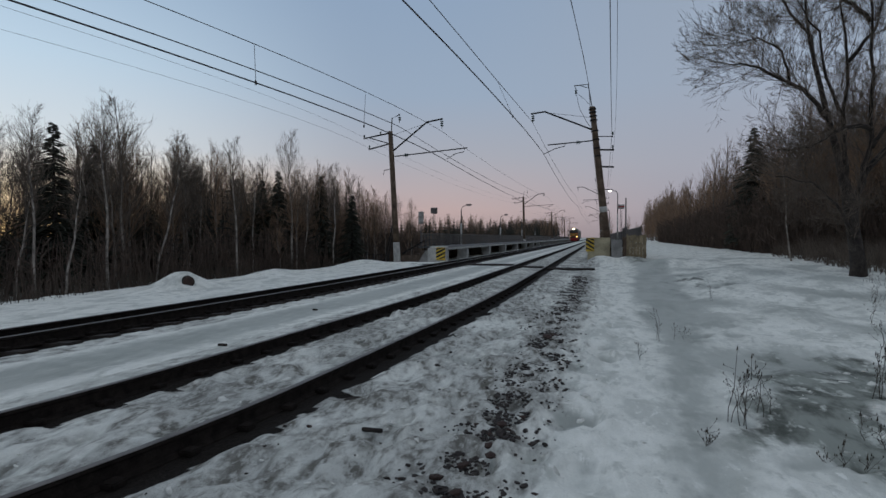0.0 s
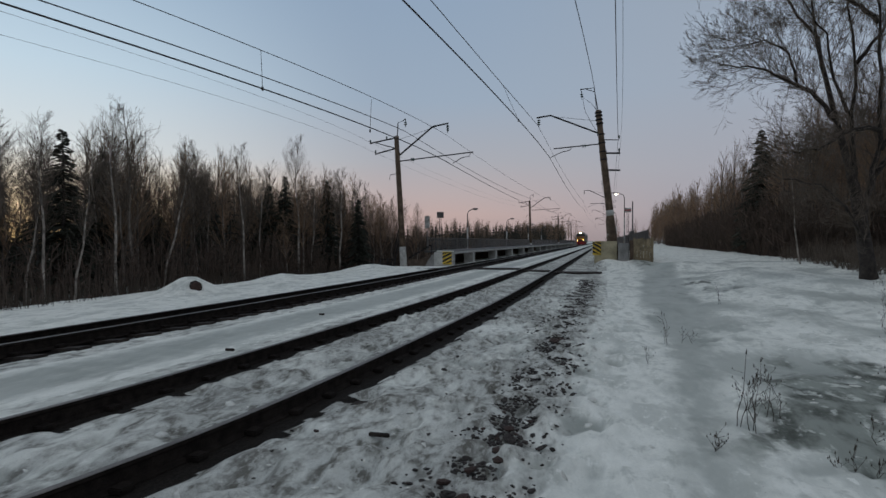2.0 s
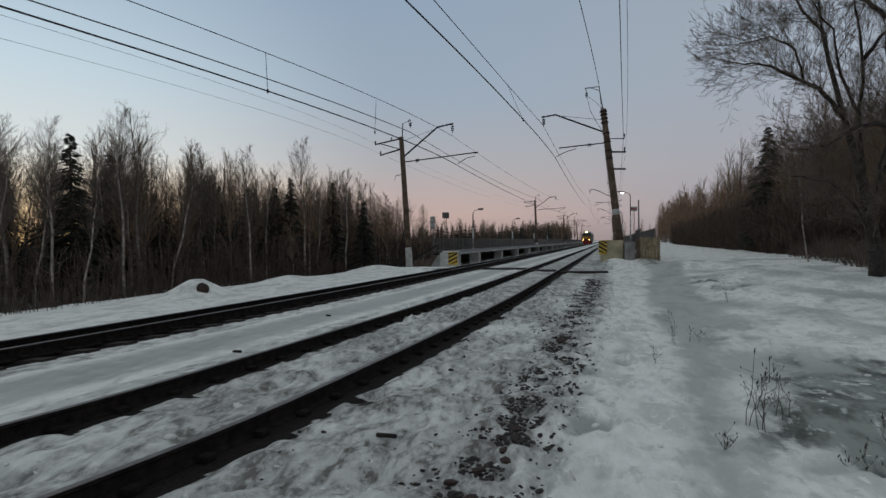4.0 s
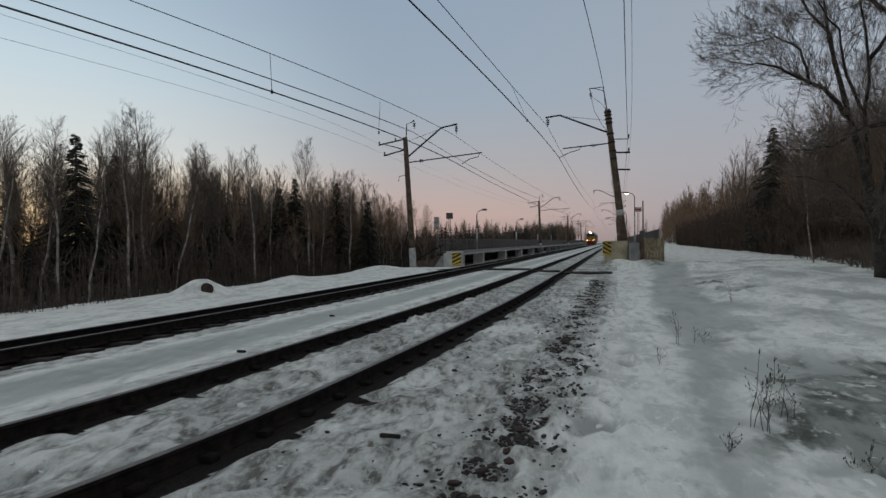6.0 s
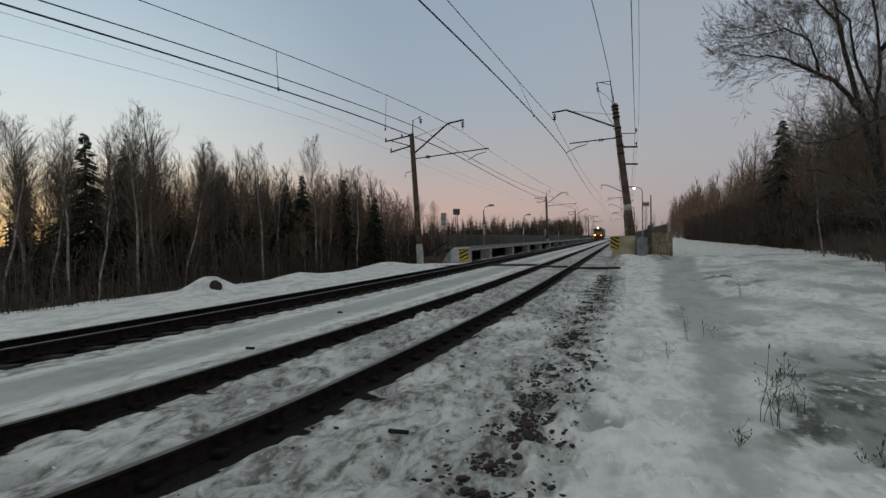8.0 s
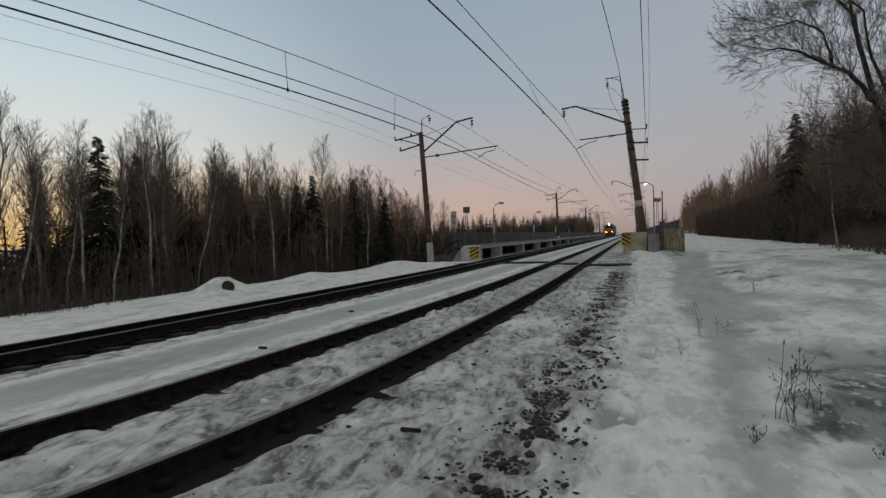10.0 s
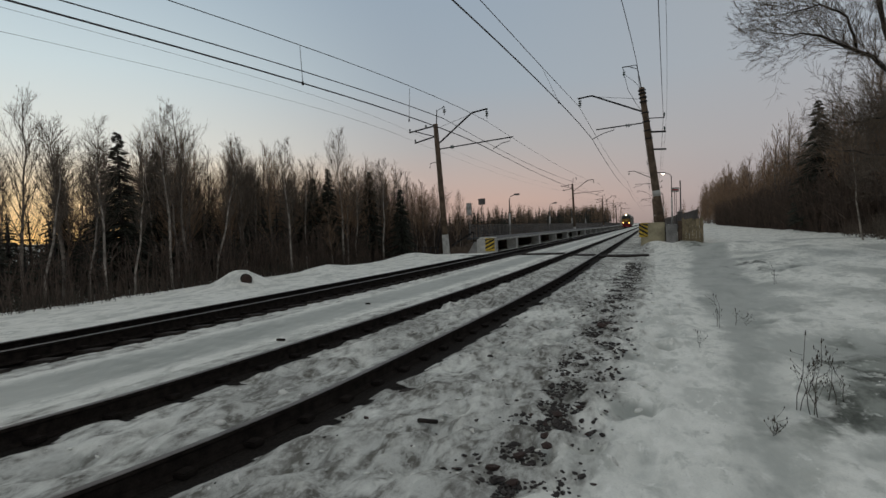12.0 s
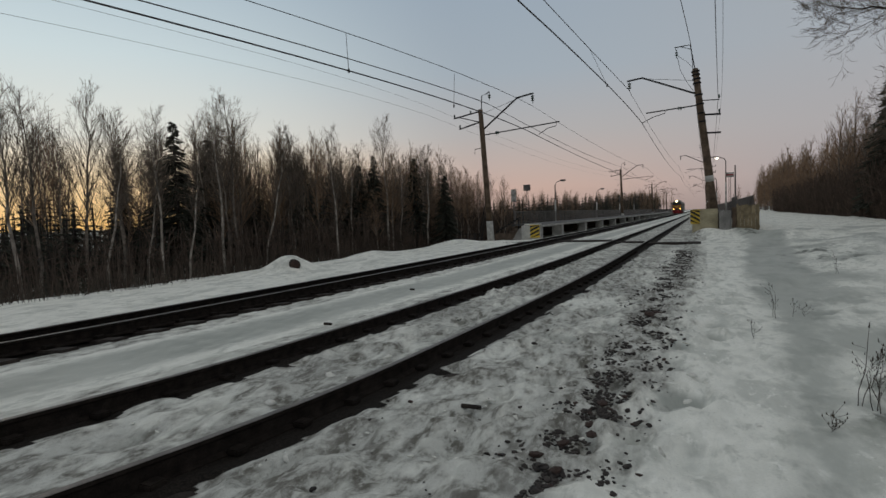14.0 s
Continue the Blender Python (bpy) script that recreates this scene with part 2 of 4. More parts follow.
# ---- ground: one sheet to the horizon ----
def snow_material():
    m = bpy.data.materials.new("snow_ground")
    m.use_nodes = True
    n, l = m.node_tree.nodes, m.node_tree.links
    b = n["Principled BSDF"]
    geo = n.new("ShaderNodeNewGeometry")
    # patches lie drawn out along the line, as trodden and thawed
    drift = n.new("ShaderNodeVectorMath")
    drift.operation = "MULTIPLY"
    drift.inputs[1].default_value = (1.0, 0.5, 1.0)
    l.new(geo.outputs["Position"], drift.inputs[0])

    def tex(scale, detail=5, rough=0.55):
        t = n.new("ShaderNodeTexNoise")
        t.inputs["Scale"].default_value, t.inputs["Detail"].default_value, t.inputs["Roughness"].default_value = scale, detail, rough
        l.new(geo.outputs["Position"] if scale > 40 else drift.outputs[0], t.inputs["Vector"])
        return t.outputs["Fac"]

    def ramp(src, lo, hi, a, c):
        r = n.new("ShaderNodeMapRange")
        r.interpolation_type = "SMOOTHSTEP"
        for k, v in (("From Min", lo), ("From Max", hi), ("To Min", a), ("To Max", c)):
            r.inputs[k].default_value = v
        l.new(src, r.inputs["Value"])
        return r.outputs[0]

    def calc(op, a, c):
        q = n.new("ShaderNodeMath")
        q.operation = op
        for i, v in ((0, a), (1, c)):
            if isinstance(v, float):
                q.inputs[i].default_value = v
            else:
                l.new(v, q.inputs[i])
        return q.outputs[0]

    def mix(f, a, c):
        q = n.new("ShaderNodeMix")
        q.data_type = "RGBA"
        l.new(f, q.inputs["Factor"])
        for k, v in (("A", a), ("B", c)):
            if isinstance(v, tuple):
                q.inputs[k].default_value = (*v, 1)
            else:
                l.new(v, q.inputs[k])
        return q.outputs["Result"]

    def zone(name):
        a = n.new("ShaderNodeAttribute")
        a.attribute_name = name
        return a.outputs["Fac"]

    fine, mid, big, grit = tex(55, 6, 0.7), tex(7, 5), tex(0.9, 4), tex(130, 3, 0.8)
    blot = tex(1.7, 6, 0.62)
    clean = mix(ramp(mid, 0.3, 0.7, 0, 1), (0.76, 0.77, 0.71), (0.90, 0.905, 0.84))
    clean = mix(ramp(blot, 0.48, 0.62, 0.0, 0.6), clean, (0.48, 0.50, 0.46))
    clean = mix(ramp(tex(4.5, 7, 0.66), 0.52, 0.64, 0.0, 0.7), clean, (0.50, 0.52, 0.475))
    clean = mix(ramp(tex(10, 6, 0.66), 0.55, 0.66, 0.0, 0.9), clean, (0.90, 0.905, 0.85))
    clean = mix(ramp(fine, 0.4, 0.75, 0.0, 0.35), clean, (0.54, 0.56, 0.51))
    clean = mix(ramp(tex(75, 3, 0.7), 0.66, 0.72, 0.0, 0.8), clean, (0.12, 0.11, 0.09))
    lump = tex(6, 8, 0.62)
    dirty = mix(ramp(lump, 0.38, 0.60, 0, 1), (0.15, 0.145, 0.125), (0.58, 0.59, 0.55))
    dirty = mix(ramp(blot, 0.44, 0.60, 0, 0.6), dirty, (0.20, 0.198, 0.18))
    dirty = mix(ramp(tex(17, 6, 0.66), 0.48, 0.62, 0, 0.6), dirty, (0.60, 0.61, 0.57))
    dirty = mix(ramp(grit, 0.56, 0.68, 0, 0.7), dirty, (0.07, 0.062, 0.053))
    ice = mix(ramp(big, 0.35, 0.65, 0, 1), (0.36, 0.38, 0.35), (0.49, 0.51, 0.47))
    ice = mix(ramp(blot, 0.4, 0.62, 0.0, 0.6), ice, (0.50, 0.52, 0.48))
    ice = mix(ramp(fine, 0.4, 0.7, 0.0, 0.4), ice, (0.46, 0.48, 0.44))
    bare = mix(ramp(fine, 0.35, 0.7, 0, 1), (0.010, 0.009, 0.008), (0.032, 0.027, 0.023))
    # dark slush colour, which also paints shade up the bank and at the barrier
    wet_shade = mix(ramp(tex(3.1, 6, 0.6), 0.36, 0.62, 0, 1), (0.085, 0.092, 0.078), (0.30, 0.32, 0.285))
    wet_shade = mix(ramp(tex(6.5, 6, 0.62), 0.53, 0.66, 0, 0.85), wet_shade, (0.62, 0.64, 0.585))
    z_dirt, z_ice, z_bare, z_wet_shade = zone("dirt"), zone("ice"), zone("bare"), zone("wet_shade")
    m_dirt = ramp(calc("ADD", calc("SUBTRACT", z_dirt, 0.30), mid), 0.42, 0.80, 0, 1)
    m_ice = ramp(calc("ADD", calc("SUBTRACT", z_ice, 0.35), calc("MULTIPLY", mid, 0.7)), 0.30, 0.80, 0, 1)
    m_wet_shade = ramp(calc("ADD", calc("SUBTRACT", z_wet_shade, 0.5), ramp(tex(1.5, 5, 0.55), 0.36, 0.64, 0.15, 0.85)), 0.36, 0.86, 0, 1)
    m_bare = ramp(calc("ADD", calc("SUBTRACT", z_bare, 0.3), calc("MULTIPLY", fine, 0.6)), 0.38, 0.62, 0, 1)
    c = mix(m_ice, clean, ice)
    c = mix(m_dirt, c, dirty)
    c = mix(m_wet_shade, c, wet_shade)
    c = mix(m_bare, c, bare)
    l.new(c, b.inputs["Base Color"])
    l.new(mix(calc("MAXIMUM", m_ice, m_wet_shade), (0.9,) * 3, (0.6,) * 3), b.inputs["Roughness"])
    b.inputs["Specular IOR Level"].default_value = 0.08
    h = calc("ADD", calc("MULTIPLY", lump, 0.5), calc("MULTIPLY", mid, 0.65))
    bp = n.new("ShaderNodeBump")
    bp.inputs["Strength"].default_value, bp.inputs["Distance"].default_value = 0.6, 0.06
    l.new(h, bp.inputs["Height"])
    l.new(bp.outputs[0], b.inputs["Normal"])
    return m


def steps(lo, hi, near, grow):
    out, v, s = [lo], lo, near
    while v < hi:
        v += s
        s *= grow
        out.append(v)
    return out


def sleeper_wave(y):
    return max(0.0, math.cos(2 * math.pi * y / SLEEPER_STEP)) ** 3


def build_ground():
    ys = [-600, -200, -60, -20, -8, -4, -2, -1, 0, 0.6] + steps(1.0, 3000, 0.055, 1.0105)
    fine = sorted(set([round(v, 3) for v in np.concatenate([
        -np.array(steps(13.0, 3000, 0.4, 1.22)), np.arange(-12.8, -7.0, 0.2), np.arange(-6.9, -4.3, 0.06), np.arange(-4.2, -1.9, 0.11),
        np.arange(-1.8, 0.7, 0.045), np.arange(0.75, 7.0, 0.09), np.arange(7.2, 16, 0.3), np.array(steps(16.5, 3000, 0.6, 1.25))])]))
    verts, zones = [], {k: [] for k in ("dirt", "ice", "bare", "wet_shade")}
    for y in ys:
        x0 = bend(min(y, 400))
        sw = sleeper_wave(y) if y < 60 else 0.3
        for d in fine:
            x = x0 + d
            far = abs(d) > 60 or y > 300 or y < -10
            verts.append((x, y, float(np.interp(d, PROFILE_D, PROFILE_Z)) if far else ground(x, y)))
            w = noise.noise(Vector((x * 2.3, y * 2.3, 1.0))) * 0.06
            bare = 0.0
            for r, width in ((0.0, 0.32), (-1.6, 0.22), (-4.68, 0.27), (-6.28, 0.9)):
                e = d - r
                lim = width + 0.15 * sw + w * 0.6
                if -0.05 < e < lim:
                    bare = 1.0
            dirt = 0.0
            blot = noise.noise(Vector((x * 0.8, y * 0.5, 4.0)))
            if -1.6 < d < 0:
                dirt = 0.52 + 0.25 * blot
            elif 0 <= d < 2.9:
                dirt = 0.50 + 0.3 * blot - 0.12 * abs(d - 1.0)
                dirt += 0.30 * math.exp(-(d / 0.5) ** 2)
                dirt += 0.40 * math.exp(-((d - 2.15) / 0.35) ** 2)
            elif -6.28 < d < -4.68:
                dirt = 0.4
            elif -4.68 <= d < -3.75 or -2.2 < d <= -1.6:
                dirt = 0.36 + 0.2 * blot
            ice = 0.0
            if -4.3 < d < -1.8:
                ice = 0.75 * math.exp(-((d + 3.0) / 0.7) ** 4)
            if 0 < y < 45:
                lo, hi = float(np.interp(y, (3, 8.5, 21, 32), (0.3, 0.8, 1.15, 2.2))), float(np.interp(y, (3, 8.5, 16.5, 32), (0.95, 1.75, 3.0, 4.2)))
                xw = x + 2.5 * w + 0.25 * noise.noise(Vector((x * 0.9, y * 0.6, 6.0)))
                ice = max(ice, min(1.0, max(0.0, min((xw - lo + 0.2) / 0.7, (hi + 0.5 - xw) / 0.9)) * 0.78))
            wet_shade = 0.0
            if 0 < y < 16:
                wet_shade = 0.95 * math.exp(-(((x - 2.5 - 0.3 * (y - 7)) / 0.9) ** 4 + ((y - 7.5) / 2.3) ** 4))
                wet_shade = max(wet_shade, 0.85 * math.exp(-(((x - 2.25) / 0.6) ** 2 + ((y - 5.4) / 1.0) ** 2)))
            # painted shade: shadows with a dirt line up the bank, wet shadow below the barrier
            if 16 < y < 40 and d > 3:
                wet_shade = max(wet_shade, 0.48 * math.exp(-((x - 3.6 - 0.02 * y) / 1.6) ** 2 - ((y - 24) / 5) ** 2), 0.75 * math.exp(-((x - 2.9) / 0.8) ** 2 - ((y - 36.3) / 1.4) ** 2))
            if d > 3.2 and 5 < y < 40:
                ice = max(ice, (0.42 + 0.9 * noise.noise(Vector((x * 0.6, y * 0.38, 8.0)))) * min(1.0, max(0.0, (d - 3.2 - 0.8 * blot) / 1.6)))
            if d > 9 and y > 0:
                dirt = max(dirt, 0.2)
            if d < -12.3:
                dirt = 0.75
            for k, v in (("dirt", dirt), ("ice", ice), ("bare", bare), ("wet_shade", wet_shade)):
                zones[k].append(v)
    va = np.array(verts)
    ice_mask = np.array(zones["ice"])
    prng = np.random.RandomState(8)
    for k in range(480):
        if k < 300:
            y, dd = 2.2 + 20 * prng.rand() ** 1.5, 0.4 + 2.8 * prng.rand()
        elif k < 390:
            y, dd = 2.5 + 16 * prng.rand(), -0.25 - 1.1 * prng.rand()
        else:
            y, dd = 3 + 20 * prng.rand() ** 1.3, 4.5 + 7 * prng.rand()
        px, r, dep = bend(y) + dd, 0.10 + 0.13 * prng.rand(), (0.035 + 0.05 * prng.rand()) * (1 if prng.rand() < 0.7 else -0.7)
        sel = (np.abs(va[:, 0] - px) < 3 * r) & (np.abs(va[:, 1] - y) < 4 * r)
        q = va[sel]
        e = ((q[:, 0] - px) / r) ** 2 + ((q[:, 1] - y) / (1.5 * r)) ** 2
        # sunken pits take more of the grey ice colour
        if dep > 0:
            ice_mask[sel] += 0.45 * np.exp(-e ** 1.5)
        va[sel, 2] += -dep * np.exp(-e ** 1.5) + 0.3 * dep * np.exp(-((np.sqrt(e) - 1.5) / 0.4) ** 2)
    verts = va.tolist()
    zones["ice"] = np.clip(ice_mask, 0, 1).tolist()
    w = len(fine)
    faces = [(j * w + i, j * w + i + 1, (j + 1) * w + i + 1, (j + 1) * w + i) for j in range(len(ys) - 1) for i in range(w - 1)]
    ob = link_mesh("ground", verts, faces, snow_material(), smooth=True)
    for k, v in zones.items():
        ob.data.attributes.new(k, "FLOAT", "POINT").data.foreach_set("value", v)
    return tagged(ob, "trampled, grey and dirty old snow with icy path", "snow ground", kind="structure")


build_ground()

# ---- tracks ----
TRACK_Y = [y for y in np.arange(-8, 60, 0.5)] + list(np.arange(60, 150, 3)) + list(np.arange(150, 640, 20))
RAIL_SECTION = [(-0.036, 0.0), (-0.036, -0.03), (-0.010, -0.05), (-0.009, -0.145), (-0.072, -0.165), (-0.074, -0.18), (0.074, -0.18), (0.072, -0.165), (0.009, -0.145), (0.010, -0.05), (0.036, -0.03), (0.036, 0.0), (0.022, 0.004), (-0.022, 0.004)]


def build_rail(parent, d, top):
    verts, faces, idx = [], [], []
    k = len(RAIL_SECTION)
    for y in TRACK_Y:
        x = bend(y) + d
        verts += [(x + a, y, top + b) for a, b in RAIL_SECTION]
    for j in range(len(TRACK_Y) - 1):
        for i in range(k):
            faces.append((j * k + i, j * k + (i + 1) % k, (j + 1) * k + (i + 1) % k, (j + 1) * k + i))
            idx.append(1 if i in (11, 12, 13) else 0)
    return link_mesh("rail", verts, faces, None, parent, mats=[M_RAIL, M_HEAD], idx=idx)


def build_track(name, d0, z_left, z_right, label):
    t = thing(name, label, "railway track", kind="structure")
    build_rail(t, d0 - 1.6, z_left)
    build_rail(t, d0, z_right)
    slope = math.atan2(z_right - z_left, 1.6)
    bm = box(-1.35, 1.35, -0.12, 0.12, -0.16, 0.0, 0.015)
    first = part("sleeper", bm, M_SLEEPER, t)
    me = first.data
    clip_bm = box(-0.06, 0.06, -0.07, 0.07, 0, 0.05, 0.01)
    clip = part("rail_clip", clip_bm, M_RAIL, t)
    cme = clip.data
    for i in range(-6, 240):
        y = i * SLEEPER_STEP
        ob = first if i == -6 else new("sleeper", me)
        ob.parent = t
        ob.matrix_basis = pose(bend(y) + d0 - 0.8, y, (z_left + z_right) / 2 - 0.182, 0, -math.degrees(slope), 0)
        if 2 < y < 26:
            for e, z in ((0.0, z_right), (-1.6, z_left)):
                for side in (-0.1, 0.1):
                    c = new("rail_clip", cme)
                    c.parent = t
                    c.matrix_basis = pose(bend(y) + d0 + e + side, y, z - 0.172)
    clip.matrix_basis = pose(bend(1.3) + d0 + 0.1, 1.3, z_right - 0.172)
    return t


build_track("near_track", 0.0, 0.1, 0.0, "snowed-in railway track with dark rusty rails")
build_track("far_track", -4.68, 0.1, 0.235, "snowed-in second railway track with dark rails")

# plank crossing laid over the tracks
crossing = thing("plank_crossing", "dark wet plank foot crossing laid across the tracks", "foot crossing", kind="structure")
for d0, d1, z in ((0.12, 2.6, -0.06), (-1.48, -0.1, 0.0), (-4.53, -1.75, 0.1), (-6.13, -4.81, 0.1), (-8.0, -6.43, 0.06)):
    for k in range(4):
        y = 30.4 + 0.27 * k
        part("plank", box(bend(y) + d0, bend(y) + d1, y, y + 0.25, z - 0.1, z + 0.012 * (k % 2), 0.01), M_SLEEPER, crossing)

# ---- platforms ----
M_DECK = mat("deck_asphalt", (0.13, 0.125, 0.12), 0.85, 0, 0.35, 0.8, 20, 0.3)
def hazard_board(parent, x0, x1, y, z0, z1, flip):
    b = part("hazard_board", box(x0, x1, y - 0.04, y, z0, z1, 0.006), M_YELLOW, parent, "yellow board with black slanting stripes")
    w, h = x1 - x0, z1 - z0
    for k in range(4):
        a = z0 + h * (k * 0.31 - 0.16)
        lift = h * 0.36
        q = [(x0, a), (x1, a + lift), (x1, a + lift + h * 0.16), (x0, a + h * 0.16)]
        if flip:
            q = [(x0 + x1 - u, v) for u, v in q]
        q = [(u, min(max(v, z0), z1)) for u, v in q]
        vs = [(u, y - 0.046, v) for u, v in q] + [(u, y - 0.041, v) for u, v in q]
        link_mesh("stripe", vs, [(0, 1, 2, 3), (7, 6, 5, 4), (0, 4, 5, 1), (1, 5, 6, 2), (2, 6, 7, 3), (3, 7, 4, 0)], M_BLACK, b)
    return b


def fence(name, label, x, y0, y1, z, h, step, bar):
    f = thing(name, label, "fence")
    n = int((y1 - y0) / step)
    for i in range(n + 1):
        y = y0 + i * step
        part("post", box(x - 0.03, x + 0.03, y - 0.03, y + 0.03, z, z + h), M_FENCE, f)
    for hz in (0.12, h - 0.05):
        part("rail_bar", box(x - 0.02, x + 0.02, y0, y1, z + hz - 0.02, z + hz + 0.02), M_FENCE, f)
    v, fc = [], []
    y = y0
    while y < y1:
        b = len(v)
        v += [(x - 0.008, y, z + 0.1), (x + 0.008, y + 0.02, z + 0.1), (x + 0.008, y + 0.02, z + h - 0.05), (x - 0.008, y, z + h - 0.05), (x + 0.008, y - 0.01, z + 0.1), (x + 0.008, y - 0.01, z + h - 0.05)]
        fc += [(b, b + 1, b + 2, b + 3), (b + 1, b + 4, b + 5, b + 2), (b + 4, b, b + 3, b + 5)]
        y += bar
    tagged(link_mesh("picket_row", v, fc, M_FENCE, f), kind="stuff")
    return f


plat_l = thing("platform_far", "low concrete railway platform on square piers, open below", "platform", kind="structure")
PX, PZ, PY0, PY1 = -9.0, 0.92, 35.5, 260.0
part("deck", box(PX - 3.6, PX, PY0 + 5.0, PY1, PZ - 0.14, PZ, 0.02), M_DECK, plat_l)
part("end_deck", box(PX - 1.2, PX, PY0, PY0 + 5.0, PZ - 0.14, PZ, 0.02), M_DECK, plat_l)
part("end_block", box(PX - 1.22, PX - 0.02, PY0 - 0.3, PY0 + 0.1, -0.2, PZ - 0.02, 0.03), M_CONCW, plat_l)
v, f = [(PX - 2.05, PY0 - 0.2, -0.3), (PX - 1.24, PY0 - 0.2, -0.3), (PX - 1.24, PY0 - 0.2, 0.74), (PX - 1.4, PY0 - 0.2, 0.72)], [(0, 1, 2, 3), (7, 6, 5, 4), (0, 4, 5, 1), (1, 5, 6, 2), (2, 6, 7, 3), (3, 7, 4, 0)]
link_mesh("stair_cheek", v + [(a, b + 0.25, c) for a, b, c in v], f, M_CONC, plat_l, "dark slanting concrete cheek of the stair")
snow_lip = box(PX - 1.1, PX - 0.05, PY0 - 0.2, PY0 + 0.5, PZ, PZ + 0.07, 0.03)
part("snow_cap", snow_lip, M_SNOW, plat_l, "thin cap of snow")
part("edge_beam", box(PX, PX + 0.06, PY0 - 0.3, PY1, PZ - 0.14, PZ - 0.01, 0.01), M_CONCW, plat_l)
part("end_pier", box(PX - 0.5, PX + 0.02, PY0 - 0.3, PY0 + 0.4, -0.2, PZ - 0.14, 0.02), M_CONCW, plat_l)
y = 41.7
while y < 250:
    part("pier", box(PX - 0.75, PX - 0.03, y - 0.35, y + 0.35, -0.2, PZ - 0.14, 0.03), M_CONCW, plat_l)
    y += 9.2
part("back_wall", box(PX - 3.5, PX - 3.3, PY0 + 5.0, PY1, -0.6, PZ - 0.2), M_POLE, plat_l)
hazard_board(plat_l, PX - 0.62, PX - 0.02, PY0 - 0.31, 0.12, PZ + 0.02, False)
along_line(fence("platform_railing", "grey steel picket railing along the platform back", PX - 3.4, PY0 + 5.2, PY1, PZ, 1.0, 3.0, 0.14), PX, PY0)

def slant_rail(x0, x1, y, z0, z1):
    """A slanting square handrail with two uprights."""
    bm = box(x0, x0 + 0.05, y, y + 0.05, -0.3, z0)
    box(x1 - 0.05, x1, y, y + 0.05, -0.3, z1, bm=bm)
    n = 8
    for k in range(n):
        a, b = x0 + (x1 - x0) * k / n, x0 + (x1 - x0) * (k + 1) / n
        z = z0 + (z1 - z0) * k / (n - 1)
        box(a, b, y, y + 0.05, z - 0.06, z + 0.03, bm=bm)
    return bm


steps_l = thing("platform_steps", "grey concrete steps up to the platform end", "steps", kind="structure")
for k in range(5):
    part("step", box(PX - 3.3 + 0.3 * k, PX - 3.0 + 0.3 * k, PY0 + 0.9, PY0 + 2.2, -0.5, 0.0 + 0.17 * k, 0.01), M_STEP, steps_l)
part("side_wall", box(PX - 3.4, PX - 1.5, PY0 + 0.75, PY0 + 0.9, -0.5, 0.4, 0.02), M_STEP, steps_l)
part("handrail", slant_rail(PX - 3.3, PX - 1.7, PY0 + 0.8, 0.55, 1.35), M_IRON, steps_l)

along_line(plat_l, PX, PY0)

plat_r = thing("platform_near", "concrete railway platform with yellowed end wall", "platform", kind="structure")
QX, QZ, QY0, QY1 = -0.28, 1.15, 38.0, 260.0
part("deck", box(QX, QX + 3.6, QY0 + 0.3, QY1, QZ - 0.2, QZ, 0.02), M_DECK, plat_r)
part("edge_beam", box(QX - 0.06, QX, QY0 + 0.3, QY1, QZ - 0.17, QZ - 0.01, 0.01), M_CONCW, plat_r)
part("face_wall", box(QX + 0.3, QX + 0.5, QY0 + 0.3, QY1, -0.3, QZ - 0.2), M_CONC, plat_r)
part("end_wall", box(QX + 0.1, 1.25, QY0 - 0.05, QY0 + 0.3, -0.2, 1.58, 0.03), M_CONCY, plat_r, "yellowed stained concrete end wall")
part("end_cheek", box(1.30, 1.95, QY0 - 0.35, QY0 + 0.1, -0.2, 1.45, 0.03), M_CONC, plat_r)
part("cheek_post", box(1.98, 2.22, QY0 - 0.45, QY0 - 0.2, -0.2, 1.62, 0.02), M_POLE, plat_r)
hazard_board(plat_r, QX, QX + 0.52, QY0 - 0.06, 0.68, 1.55, True)
along_line(fence("platform_railing", "grey steel picket railing along the platform back", QX + 3.5, QY0 + 1.5, QY1, QZ, 1.2, 3.0, 0.14), QX, QY0)
fence("platform_railing", "grey steel picket railing across the platform end", 2.3, QY0 + 0.6, QY0 + 6, QZ, 1.15, 1.5, 0.12)

along_line(plat_r, QX, QY0)

panel = thing("plank_barrier", "weathered yellowish plank barrier beside the platform end", "barrier")
for k in range(6):
    part("board", box(2.24 + 0.19 * k, 2.42 + 0.19 * k, QY0 - 0.55, QY0 - 0.5, -0.15, 1.70 + 0.03 * (k % 3), 0.008), M_WOOD, panel)
for z in (0.4, 1.3):
    part("batten", box(2.2, 3.42, QY0 - 0.5, QY0 - 0.44, z, z + 0.12, 0.006), M_WOOD, panel)
for x in (2.26, 3.34):
    part("post", box(x - 0.06, x + 0.06, QY0 - 0.44, QY0 - 0.32, -0.3, 1.8, 0.01), M_WOOD, panel)

# ---- poles ----
def insulator(parent, x, y, z, n=3, r=0.12, side=False):
    t = Tubes()
    for k in range(n):
        a = 0.13 * k
        p, q = ((x + a, y, z), (x + a + 0.07, y, z)) if side else ((x, y, z - a), (x, y, z - a - 0.07))
        t.add([p, q], [r, r * 0.55], 8)
    e = ((x - 0.1, y, z), (x + 0.13 * n + 0.1, y, z)) if side else ((x, y, z + 0.12), (x, y, z - 0.13 * n - 0.1))
    t.add(e, 0.02, 5)
    return t.make("insulator", M_INS, parent, "dark glass disc insulator")


